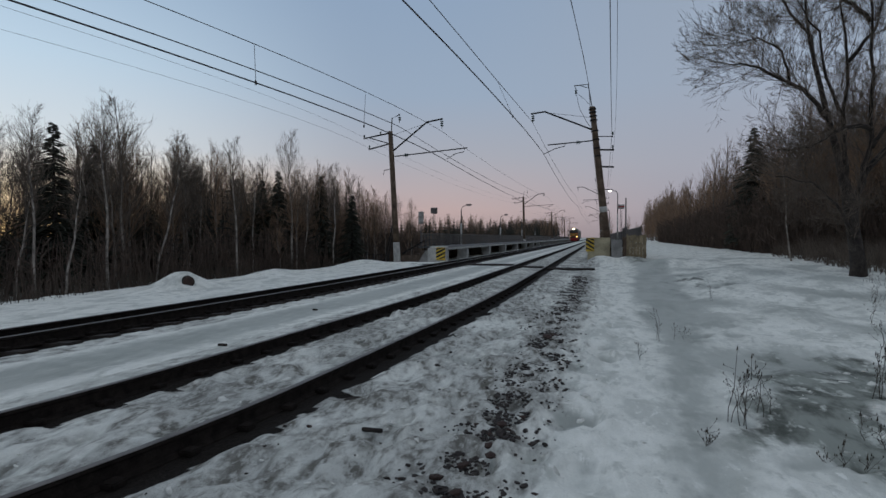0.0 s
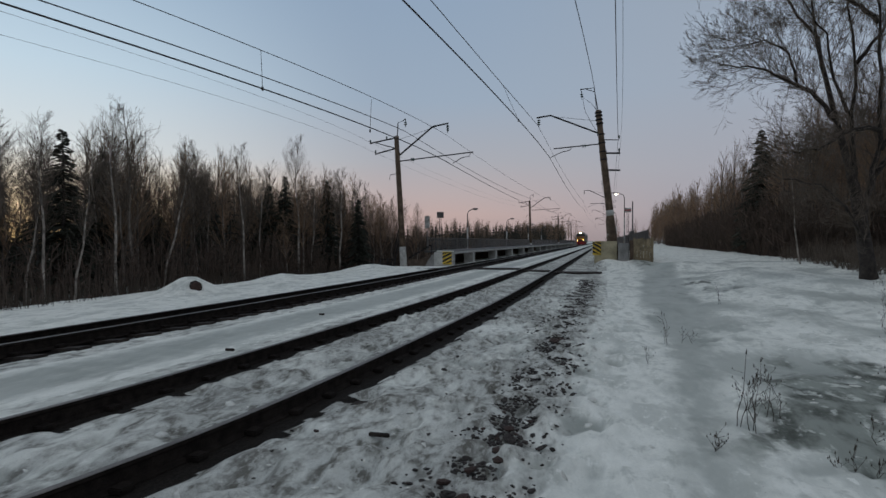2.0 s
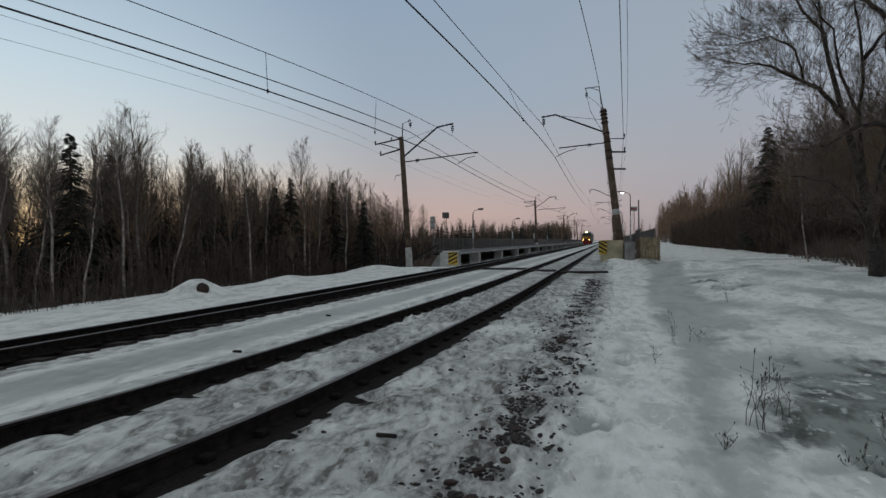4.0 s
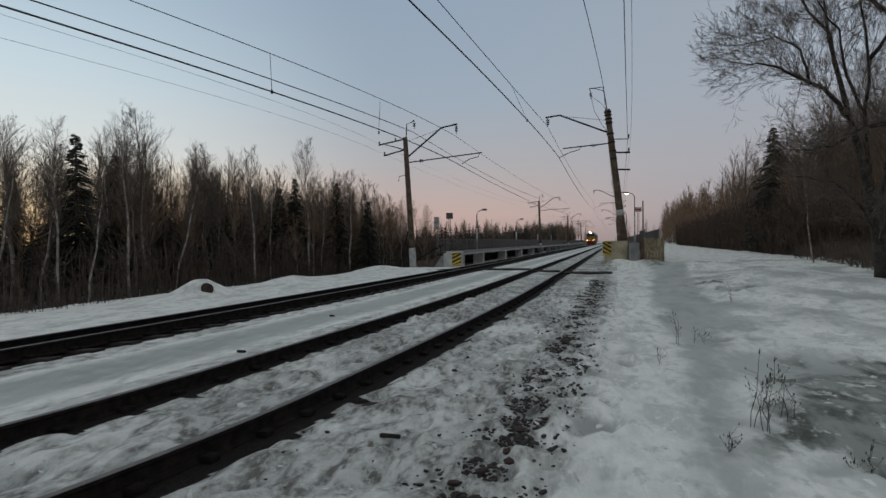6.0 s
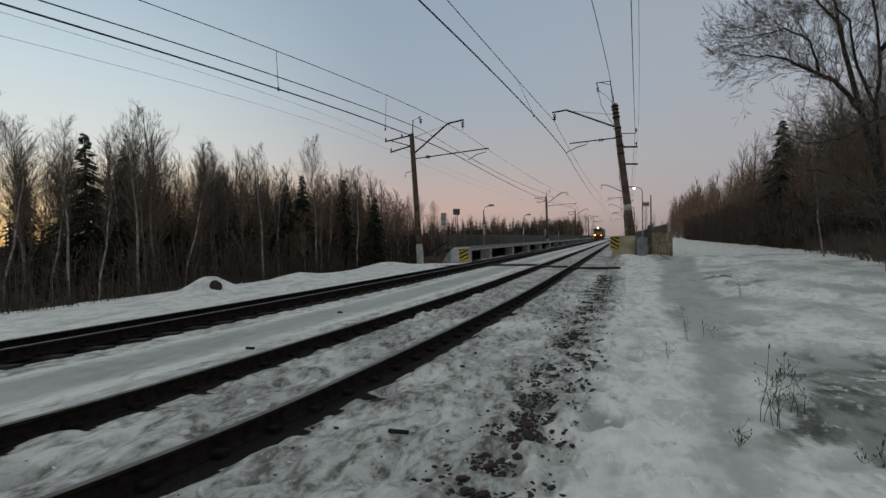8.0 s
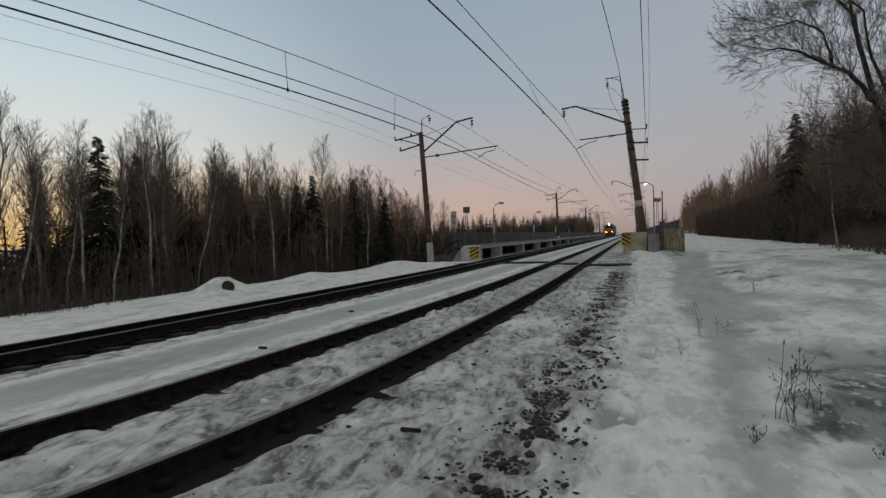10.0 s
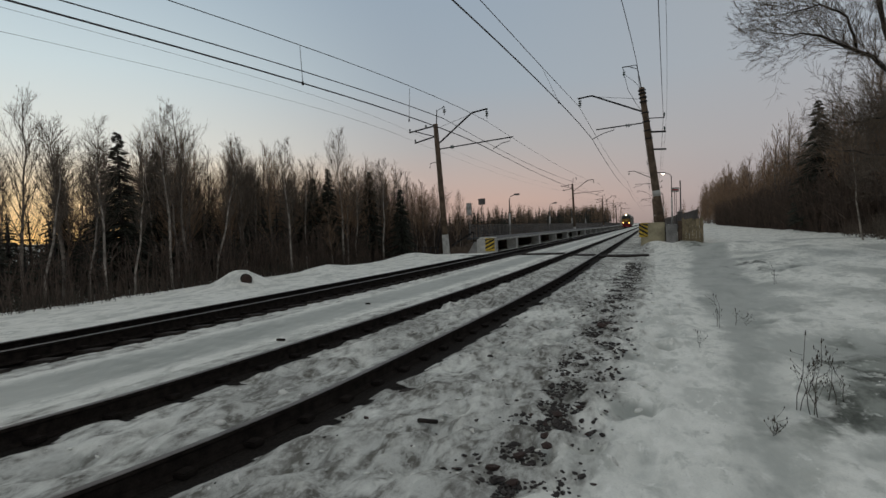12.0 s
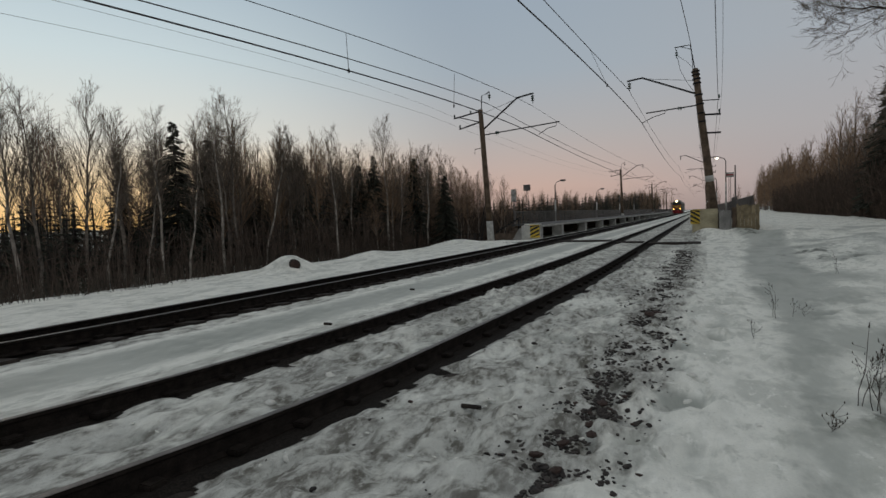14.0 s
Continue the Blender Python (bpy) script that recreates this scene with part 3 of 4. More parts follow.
def bar(name, parent, pts, r=0.05, material=None, sides=6):
    return Tubes().add(pts, r, sides).make(name, material or M_IRON, parent)


def left_pole(at):
    p = thing("catenary_pole", "leaning dark concrete catenary pole with whitewashed foot", "catenary pole", at, "catenary poles")
    b, t = Vector((0, 0, -0.4)), Vector((-0.5, 0, 8.7))
    at_z = lambda z: b.lerp(t, (z + 0.4) / 9.1)
    Tubes().add([at_z(z) for z in (1.1, 3, 5, 7, 8.7)], [0.21, 0.2, 0.18, 0.17, 0.155], 12).make("shaft", M_POLE, p)
    Tubes().add([at_z(z) for z in (-0.4, 0.2, 1.0, 1.25)], [0.25, 0.24, 0.23, 0.215], 12).make("foot", M_CONCW, p, "whitewashed concrete foot")
    bar("top_hook", p, [at_z(8.6) + Vector((0.06, 0, 0)), at_z(8.6) + Vector((0.12, 0, 1.0)), (0.02, 0, 9.72), (0.14, 0, 9.84), (0.16, 0, 9.7)], 0.035)
    insulator(p, 0.16, 0, 9.6, 2)
    bar("upper_bracket", p, [at_z(7.3), (2.06, 0, 9.2), (3.14, 0, 9.36)], 0.055)
    insulator(p, 3.08, 0, 9.2, 3)
    bar("lower_bracket", p, [at_z(7.0), (4.78, 0, 7.4)], 0.04)
    insulator(p, 0.55, 0, 7.08, 2, 0.13, True)
    bar("steady_arm", p, [(4.6, 0, 7.35), (4.55, 0, 7.15), (4.0, 0, 7.05), (3.42, 0, 6.72)], 0.025)
    bar("cross_arm", p, [at_z(8.6), (-2.42, 0, 8.3)], 0.05)
    bar("cross_arm", p, [(-2.0, 0, 8.33), at_z(7.85)], 0.035)
    bar("cross_arm", p, [at_z(7.9), (-2.05, 0, 7.55)], 0.05)
    for x, z in ((-2.38, 8.33), (-2.0, 7.6), (-1.2, 8.5)):
        bar("pin_insulator", p, [(x, 0, z), (x, 0, z + 0.1), (x, 0, z + 0.22)], [0.02, 0.06, 0.045], M_INS)
    bar("small_hook", p, [at_z(6.2), (-0.95, 0, 6.1), (-1.0, 0, 5.8)], 0.025)
    bar("stay_wire", p, [at_z(8.4), (2.6, 0, 9.28)], 0.012)
    bar("brace", p, [(-1.1, 0.2, -0.5), at_z(3.1)], 0.03)
    bar("brace", p, [(-0.7, -0.3, -0.5), at_z(2.6)], 0.03)
    return p


def right_pole(at):
    p = thing("catenary_pole", "strongly leaning dark concrete catenary pole with rod on top", "catenary pole", at, "catenary poles")
    b, t = Vector((0.2, 0, -0.4)), Vector((-0.94, 0, 9.9))
    at_z = lambda z: b.lerp(t, (z + 0.4) / 10.3)
    Tubes().add([at_z(z) for z in (-0.4, 2, 4, 6, 8, 9.9)], [0.27, 0.25, 0.23, 0.21, 0.19, 0.17], 12).make("shaft", M_POLE, p)
    for z in (9.7, 9.5, 9.25, 9.0, 8.3, 7.75, 7.2, 6.7):
        Tubes().add([at_z(z), at_z(z + 0.08)], 0.24, 10).make("clamp", M_IRON, p)
    Tubes().add([at_z(3.15), at_z(3.5)], [0.245, 0.242], 12).make("number_band", M_CONCW, p, "pale painted band")
    bar("top_rod", p, [at_z(9.6), (-1.19, 0, 11.35), (-2.06, 0, 11.3), (-1.95, 0, 11.1)], 0.035)
    bar("top_strut", p, [(-1.75, 0, 11.32), (-1.18, 0, 11.1)], 0.02)
    insulator(p, -1.95, 0, 11.0, 2, 0.1)
    bar("jumper", p, [(-1.9, 0, 10.7), (-1.75, 0, 9.9), (-1.3, 0, 9.0), (-0.9, 0, 8.4)], 0.015, M_WIRE)
    bar("jumper", p, [(-1.9, 0, 10.8), (-1.4, 0, 10.4), (-1.0, 0, 9.9)], 0.012, M_WIRE)
    bar("upper_bracket", p, [at_z(8.37), (-3.93, 0, 9.75), (-4.83, 0, 9.65)], 0.055)
    insulator(p, -4.69, 0, 9.5, 3)
    bar("lower_bracket", p, [at_z(7.75), (-3.74, 0, 7.57)], 0.04)
    insulator(p, -1.9, 0, 7.66, 2, 0.13, True)
    bar("steady_arm", p, [(-2.6, 0, 7.62), (-2.67, 0, 7.45), (-3.3, 0, 7.3), (-3.96, 0, 7.0)], 0.025)
    bar("stay_wire", p, [at_z(9.2), (-4.2, 0, 9.74)], 0.012)
    for z, r in ((8.0, 0.03), (7.15, 0.06), (6.07, 0.06)):
        bar("cross_arm", p, [at_z(z), (0.35 if z > 7.5 else 0.42, 0, z - 0.05)], r)
    for z in (7.15, 8.0):
        bar("pin_insulator", p, [(0.34, 0, z), (0.34, 0, z + 0.12), (0.34, 0, z + 0.25)], [0.02, 0.06, 0.045], M_INS)
    bar("step_bolt", p, [at_z(4.6), (0.1, 0, 4.6)], 0.03)
    return p


LP, RP = (-12.55, 36, 0), (1.03, 38.7, 0)
pole_l = left_pole(LP)
pole_r = right_pole(RP)
pole_r.scale = (1.03, 1.03, 1.03)
for y in (100, 163, 226):
    copy_thing(pole_l, pose(-11.2 + LINE * (y - 100), y, 0, 0, 1.5, 0))
    copy_thing(pole_r, pose(2.2 + LINE * (y - 100), y, 0, 0, 3.0, 0))

# ---- overhead wires ----
def wire(label, pole_at, mid_at, near_at, far_x, r, far_z=None):
    """A bowed line through three places, on behind the eye, and ahead from pole to pole."""
    w = Tubes()
    P, M, N = Vector(pole_at), Vector(mid_at), Vector(near_at)

    def at(y):
        a = (y - M.y) * (y - N.y) / ((P.y - M.y) * (P.y - N.y))
        b = (y - P.y) * (y - N.y) / ((M.y - P.y) * (M.y - N.y))
        c = (y - P.y) * (y - M.y) / ((N.y - P.y) * (N.y - M.y))
        return P.x * a + M.x * b + N.x * c

    low = N.y - 3.0
    slope = at(low + 0.5) - at(low - 0.5)
    pts = []
    for k in range(31):
        y = -25 + (P.y + 25) * k / 30
        x = at(y) if y > low else at(low) + slope * (y - low)
        pts.append((x, y, float(np.interp(y, (-25, N.y, M.y, P.y), (P.z, N.z, M.z, P.z)))))
    w.add(pts, r, 5)
    a, zf = P, P.z if far_z is None else far_z
    for y in (100, 163, 226, 290):
        b = Vector((far_x + LINE * (y - 100), y, zf))
        w.add([a.lerp(b, k / 8) - Vector((0, 0, 0.5 * 4 * (k / 8) * (1 - k / 8))) for k in range(9)], r * 0.9, 4)
        a = b
    ob = w.make("overhead_wire", M_WIRE)
    return tagged(ob, label, "wire", "overhead wires")


wire("thick dark contact wire over the near track", (-3.0, 37.5, 7.07), (-3.47, 22.92, 6.97), (-4.13, 12.2, 6.95), -2.2, 0.022)
wire("thin dark messenger wire over the near track", (-3.74, 37.5, 9.17), (-4.35, 26.9, 9.07), (-4.93, 17.21, 9.05), -2.4, 0.016, 8.6)
wire("thick dark contact wire over the far track", (-9.09, 36.0, 6.56), (-10.23, 15.84, 6.46), (-11.52, 9.02, 6.44), -7.0, 0.024)
wire("dark feeder wire on the pole hooks", (-12.45, 36.0, 9.01), (-13.8, 24.55, 8.91), (-16.0, 13.93, 8.89), -11.0, 0.024, 9.0)
wire("thin dark messenger wire over the far track", (-9.51, 36.0, 8.57), (-11.61, 17.89, 8.47), (-12.51, 13.75, 8.45), -7.2, 0.015)
wire("thin pale line wire on the cross arms", (-14.63, 36.0, 7.67), (-15.3, 17.84, 7.57), (-16.3, 12.9, 7.55), -13.2, 0.006)
wire("thin pale line wire on the cross arms", (-15.0, 36.0, 8.41), (-15.6, 18.15, 8.31), (-16.5, 13.0, 8.29), -13.6, 0.006)
wire("dark feeder wire to the pole's top rod", (-0.16, 37.5, 11.36), (-0.54, 29.0, 11.26), (-0.83, 23.71, 11.24), 0.9, 0.018)
wire("thin line wire beside the pole", (1.28, 37.5, 8.05), (0.7, 22.19, 7.95), (0.47, 15.84, 7.93), 2.5, 0.014)
wire("thin line wire beside the pole", (1.39, 37.5, 7.26), (0.84, 20.15, 7.16), (0.58, 13.9, 7.14), 2.6, 0.006)
dropper = Tubes()
for a, b in (((-11.61, 17.89, 8.47), (-10.23, 15.84, 6.46)), ((-10.55, 25.6, 8.5), (-9.68, 23.3, 6.49)), ((-4.35, 26.9, 9.07), (-3.38, 25.2, 6.98))):
    dropper.add([a, b], 0.01, 4)
    dropper.add([(b[0], b[1], b[2] - 0.06), (b[0], b[1], b[2] + 0.06)], 0.035, 5)
tagged(dropper.make("wire_droppers", M_WIRE), "thin dropper wires between messenger and contact wires", "wire", kind="structure")

# ---- trees ----
def limb(t, rng, p, d, length, r, level, maxlevel, spread, up, kids, seg=4, sides=4, wild=0.10):
    pts, rad = [Vector(p)], [r]
    v = Vector(d).normalized()
    for i in range(seg):
        v = (v + Vector((rng.uniform(-1, 1), rng.uniform(-1, 1), rng.uniform(-1, 1))) * wild + Vector((0, 0, up))).normalized()
        pts.append(pts[-1] + v * length / seg)
        rad.append(max(0.004, r * (1 - 0.8 * (i + 1) / seg)))
    t.add(pts, rad, sides if level < 2 else 3, cap=False)
    if level >= maxlevel:
        return
    for k in range(kids):
        u = rng.uniform(0.25, 1.0)
        i = min(int(u * seg), seg - 1)
        q = pts[i].lerp(pts[i + 1], u * seg - i)
        a = (pts[i + 1] - pts[i]).normalized()
        side = Vector((rng.uniform(-1, 1), rng.uniform(-1, 1), rng.uniform(-0.6, 1))).normalized()
        dd = (a * (1 - spread) + side * spread).normalized()
        last = level + 1 >= maxlevel
        limb(t, rng, q, dd, length * rng.uniform(0.38, 0.62), max(0.0038, rad[i] * 0.55), level + 1, maxlevel, spread, up, max(3, kids - 1), 1 if last else 2, 3, wild)


def birch(seed, h, bark, twig, lean=0.0, dense=34, first=0.35, label="", levels=3, kids=5, stout=1.0):
    rng = random.Random(seed)
    tree = thing("birch_tree", label, "tree", group="roadside wood")
    pts, rad = [], []
    x = y = 0.0
    n = 9
    for i in range(n + 1):
        u = i / n
        pts.append(Vector((x, y, u * h - 0.3)))
        rad.append(0.012 + (0.0078 * h) * (1 - u) ** 0.9)
        x += rng.uniform(-0.12, 0.12) + lean * h / n
        y += rng.uniform(-0.12, 0.12)
    Tubes().add(pts, rad, 6).make("trunk", bark, tree)
    c = Tubes()
    for k in range(dense):
        u = first + (1 - first) * (k + rng.random()) / dense
        i = min(int(u * n), n - 1)
        q = pts[i].lerp(pts[i + 1], u * n - i)
        a = rng.uniform(0, 2 * math.pi)
        ln = h * (0.36 * (1 - u) + 0.07) * rng.uniform(0.7, 1.15)
        limb(c, rng, q, (math.cos(a), math.sin(a), rng.uniform(1.2, 2.6)), ln, (0.024 * (1.15 - u) + 0.006) * stout, 1, levels, 0.40, 0.07, kids, 3, 3, 0.07)
    c.make("crown", twig, tree)
    return tree


def spruce(seed, h, w, label, tufts=9, coarse=1.0):
    rng = random.Random(seed)
    tree = thing("spruce_tree", label, "tree", group="roadside wood")
    Tubes().add([(0, 0, -0.3), (0, 0, h * 0.5), (0, 0, h)], [0.15, 0.09, 0.01], 6).make("trunk", M_BARK, tree)
    c = Tubes()
    z = h * 0.12
    while z < h - 0.05:
        u = (z / h - 0.12) / 0.88
        r = w * (1 - u) ** 0.85 * rng.uniform(0.7, 1.12) + 0.02
        fat = 0.5 + 0.5 * (1 - u)
        for k in range(int(4 + 4 * (1 - u))):
            a = rng.uniform(0, 2 * math.pi)
            ln = r * rng.uniform(0.65, 1.1)
            tip = Vector((math.cos(a) * ln, math.sin(a) * ln, z - ln * 0.32 + rng.uniform(-0.05, 0.1)))
            mid = Vector((math.cos(a) * ln * 0.55, math.sin(a) * ln * 0.55, z - ln * 0.08))
            root = Vector((0, 0, z))
            for s in range(tufts):
                f = 0.3 + 0.8 * s / tufts
                q = root.lerp(mid, f * 1.6) if f < 0.6 else mid.lerp(tip, (f - 0.6) * 2.5)
                b = a + rng.uniform(-1.0, 1.0)
                l2 = 0.14 + 0.28 * ln * (1.1 - f)
                c.add([q, q + Vector((math.cos(b) * l2, math.sin(b) * l2, -0.32 * l2))], [0.055 * fat, 0.012 * fat], 3, cap=False)
            c.add([root, mid, tip], [0.06 * fat, 0.075 * fat, 0.015 * fat], 3, cap=False)
        z += (0.085 + 0.05 * (1 - u)) * coarse
    c.make("crown", M_NEEDLE, tree)
    return tree


def scatter_copy(src, x, y, rz, s=1.0, lean=0.0, z=None):
    ob = copy_thing(src, pose(x, y, ground(x, y) if z is None else z, 0, lean, rz))
    ob.scale = (s, s, s)
    return ob


L_A = "bare slender birch with dark thin twigs at the wood's edge"
L_B = "bare pale-stemmed birch standing in the dark wood"
L_C = "bare young tree with reddish brown twigs"
birches = [birch(11, 8.6, M_BIRCH, M_TWIG, -0.02, 34, 0.36, L_A), birch(12, 9.2, M_BIRCH, M_TWIG, 0.01, 36, 0.40, L_A), birch(13, 7.6, M_BIRCHP, M_TWIG, -0.03, 30, 0.42, L_B),
           birch(14, 8.2, M_BIRCH, M_TWIGR, 0.0, 36, 0.3, L_C), birch(15, 6.6, M_BIRCH, M_TWIGR, 0.02, 32, 0.25, L_C), birch(16, 9.4, M_BIRCHP, M_TWIG, -0.01, 36, 0.45, L_B)]
thin = [birch(17, 7.4, M_BIRCH, M_TWIGR, 0.0, 30, 0.22, L_C, 2, 6, 1.2), birch(18, 8.6, M_BIRCH, M_TWIGR, 0.01, 32, 0.28, L_C, 2, 6, 1.2), birch(19, 8.0, M_BIRCH, M_TWIG, -0.01, 32, 0.25, L_A, 2, 6, 1.2)]
spruces = [spruce(21, 7.4, 2.0, "dark green spruce among bare birches"), spruce(22, 6.6, 1.6, "small dark spruce among bare birches"), spruce(23, 7.0, 1.5, "narrow dark spruce in the wood")]
back = [spruce(24, 5.4, 1.5, "young dark spruce deep in the wood", 2, 2.6), spruce(25, 4.8, 1.3, "young dark spruce deep in the wood", 2, 2.6)]
low_spruce = spruce(26, 5.4, 1.5, "dark spruce in the distant wood", 1, 4.0)
sparse = birch(20, 8.0, M_BIRCH, M_TWIGR, 0.0, 22, 0.15, L_C, 2, 4, 2.6)
far_spruce = spruce(27, 5.0, 1.9, "dark round-topped spruce in the distant wood", 1, 4.8)
for i, t in enumerate(birches + thin + spruces + back + [low_spruce, far_spruce, sparse]):
    t.location = (-30 - 3 * i, -22, -1)

rng = random.Random(5)
# the wood beyond the far track
for i in range(135):
    y = 1 + 60 * rng.random() ** 0.66
    edge = -16.4 - 0.05 * y
    x = edge - abs(rng.gauss(0, 1)) * 8 - rng.random() * 3
    s = rng.uniform(0.66, 0.92) * (1.0 - 0.0025 * y) * (1 + 0.011 * abs(x + 16))
    scatter_copy(rng.choice(birches[:2] * 3 + birches[3:5] * 3 + [birches[2], birches[5]]), x, y, rng.uniform(0, 360), s, rng.uniform(-3, 1))
for i in range(85):
    y = 5 + 61 * rng.random() ** 0.8
    scatter_copy(rng.choice(back), -25 - 13 * rng.random(), y, rng.uniform(0, 360), rng.uniform(0.6, 0.85) + 0.006 * max(0, y - 24))
# stems that stand out at its edge: x, y, kind, scale, lean
for x, y, k, s, lean in ((-19.2, 15.1, 2, 0.62, -5), (-18.1, 14.9, 5, 0.68, -1), (-17.4, 15.4, 2, 0.66, -4), (-18.1, 17.9, 5, 0.78, -2), (-18.6, 32.8, 5, 0.93, 0), (-17.9, 37.2, 2, 0.95, 1), (-20.6, 46.4, 2, 0.98, 2), (-18.3, 20.5, 2, 0.8, -9), (-18.9, 35.0, 2, 0.85, 1), (-17.8, 12.4, 2, 0.7, -6), (-17.6, 25.5, 5, 0.75, -1), (-19.6, 40.2, 5, 0.8, 0)):
    scatter_copy(birches[k], x, y, 40 * k + 13 * x, s, lean, -0.5)
for x, y, k, s in ((-21.95, 19, 0, 0.95), (-23.0, 22, 1, 1.02), (-21.5, 36, 2, 0.98), (-19.2, 38, 2, 0.95), (-17.6, 40, 1, 0.83), (-22.3, 35.2, 1, 0.95), (-26, 28, 2, 0.75), (-27, 20, 2, 0.8)):
    scatter_copy(spruces[k], x, y, 50 * k + x, s, 0, -0.6)
class Grove:
    """Joins many copies of a few trees into one mesh of stems and twigs."""
    def __init__(self):
        self.v, self.f, self.n, self.idx, self.mats = [], [], 0, [], []

    def add(self, tree, x, y, z, s, rz):
        m = np.array(pose(x, y, z, 0, 0, rz).to_3x3()) * s
        for ob in tree.children:
            me = ob.data
            co = np.empty(len(me.vertices) * 3)
            me.vertices.foreach_get("co", co)
            self.v.append(co.reshape(-1, 3) @ m.T + (x, y, z))
            mt = me.materials[0]
            if mt not in self.mats:
                self.mats.append(mt)
            k = self.mats.index(mt)
            o = self.n
            self.f += [tuple(o + i for i in p.vertices) for p in me.polygons]
            self.idx += [k] * len(me.polygons)
            self.n += len(me.vertices)

    def make(self, name, label):
        ob = link_mesh(name, np.concatenate(self.v).tolist(), self.f, None, mats=self.mats, idx=self.idx)
        return tagged(ob, label, "wood", kind="stuff")


fill = Grove()
for i in range(80):
    y = 17 + 45 * rng.random()
    x = -20.5 - 0.03 * y - 13 * rng.random()
    fill.add(rng.choice(thin), x, y, -0.9, rng.uniform(0.72, 1.05) * (1.05 - 0.002 * y), rng.uniform(0, 360))
for i in range(330):
    y = 12 + 46 * rng.random()
    x = -20.5 - 0.04 * y - 15 * rng.random()
    fill.add(low_spruce, x, y, -0.9, (2.0 + 0.054 * math.hypot(x, y)) * rng.uniform(0.75, 1.05) / 5.4, rng.uniform(0, 360))
for i in range(120):
    y = 27 + 25 * rng.random()
    x = -20.5 - 0.04 * y - 9 * rng.random()
    fill.add(low_spruce, x, y, -0.9, (2.2 + 0.078 * math.hypot(x, y)) * rng.uniform(0.8, 1.1) / 5.4, rng.uniform(0, 360))
for i in range(80):
    y = 24 + 28 * rng.random()
    x = -19.5 - 0.04 * y - 9 * rng.random()
    fill.add(rng.choice(thin), x, y, -0.9, rng.uniform(0.8, 1.1), rng.uniform(0, 360))
fill.make("inner_wood", "dense thin bare trees deep in the wood")

# the lower wood further along, behind the far platform
grove = Grove()
for i in range(620):
    y = 58 + 330 * rng.random() ** 1.25
    x = -17.0 - 0.012 * (y - 60) - 14 * rng.random() ** 1.3
    tall = (4.2 + 0.026 * (y - 58)) * rng.uniform(0.72, 1.1)
    if rng.random() < 0.72:
        grove.add(far_spruce, x, y, -0.8, tall / 5.0, rng.uniform(0, 360))
    else:
        grove.add(sparse, x, y, -0.8, tall * 1.15 / 8.0, rng.uniform(0, 360))
for i in range(110):
    y = 300 + 160 * rng.random()
    x = -90 + 150 * rng.random()
    if not -13 < x < 6:
        grove.add(rng.choice([sparse] + [far_spruce] * 2), x, y, -0.5, rng.uniform(1.2, 2.0), rng.uniform(0, 360))
grove.make("far_wood", "distant bare wood with dark spruces beyond the platform")
for i in range(8):
    scatter_copy(rng.choice(birches[3:5]), -16.5 - 3 * rng.random(), 43 + 10 * rng.random(), 50 * i, rng.uniform(0.62, 0.78), 0, -0.6)
# the wood beside the path
for i in range(80):
    y = 27 + 60 * rng.random() ** 1.3
    x = 13.0 + 0.04 * y + abs(rng.gauss(0, 1)) * 6 + rng.random() * 2
    scatter_copy(rng.choice(birches[3:5] + birches[:2]), x, y, rng.uniform(0, 360), rng.uniform(1.05, 1.4), rng.uniform(-4, 0))
grove = Grove()
for i in range(300):
    y = 45 + 215 * rng.random() ** 1.25
    x = 11.6 + 0.04 * y + 13 * rng.random() ** 1.3
    tall = (11.2 + 0.028 * (y - 60)) * rng.uniform(0.66, 1.1)
    grove.add(rng.choice(thin) if y < 95 else sparse, x, y, -0.1, tall / 8.0, rng.uniform(0, 360))
for i in range(150):
    y = 28 + 34 * rng.random()
    x = 13.5 + 0.03 * y + 16 * rng.random()
    grove.add(rng.choice(thin), x, y, -0.1, rng.uniform(0.9, 1.5), rng.uniform(0, 360))
for i in range(60):
    y = 36 + 60 * rng.random()
    grove.add(low_spruce, 15.5 + 0.04 * y + 9 * rng.random(), y, -0.1, rng.uniform(0.7, 1.25), rng.uniform(0, 360))
grove.make("path_wood", "dense brown bare wood running along the path")
for x, y, k, s in ((14.3, 57, 1, 1.72), (19, 50, 0, 1.1)):
    scatter_copy(spruces[k], x, y, 77 * k + x, s, -1)
scatter_copy(birches[2], 10.6, 34.5, 20, 0.68, -5)


def scrub(name, label, count, place, hmin, hmax, seed, material, thick=1.0):
    """Dense undergrowth: bare stems with a few side twigs."""
    rng = random.Random(seed)
    t = Tubes()
    for i in range(count):
        x, y = place(rng)
        h = rng.uniform(hmin, hmax) * (0.55 + 0.45 * min(1.0, max(0.0, y) / 24))
        z = float(np.interp(x - bend(y), PROFILE_D, PROFILE_Z)) - 0.1
        a = Vector((x, y, z))
        top = a + Vector((rng.uniform(-0.2, 0.2) * h, rng.uniform(-0.2, 0.2) * h, h))
        t.add([a, top], [rng.uniform(0.012, 0.03) * thick, 0.006 * thick], 3, cap=False)
        for k in range(3):
            q = a.lerp(top, rng.uniform(0.2, 0.95))
            l = h * rng.uniform(0.12, 0.3)
            t.add([q, q + Vector((rng.uniform(-1, 1) * l, rng.uniform(-1, 1) * l, rng.uniform(0.3, 1) * l))], [0.011 * thick, 0.005 * thick], 3, cap=False)
    ob = t.make(name, material, smooth=False)
    return tagged(ob, label, "undergrowth", kind="stuff")


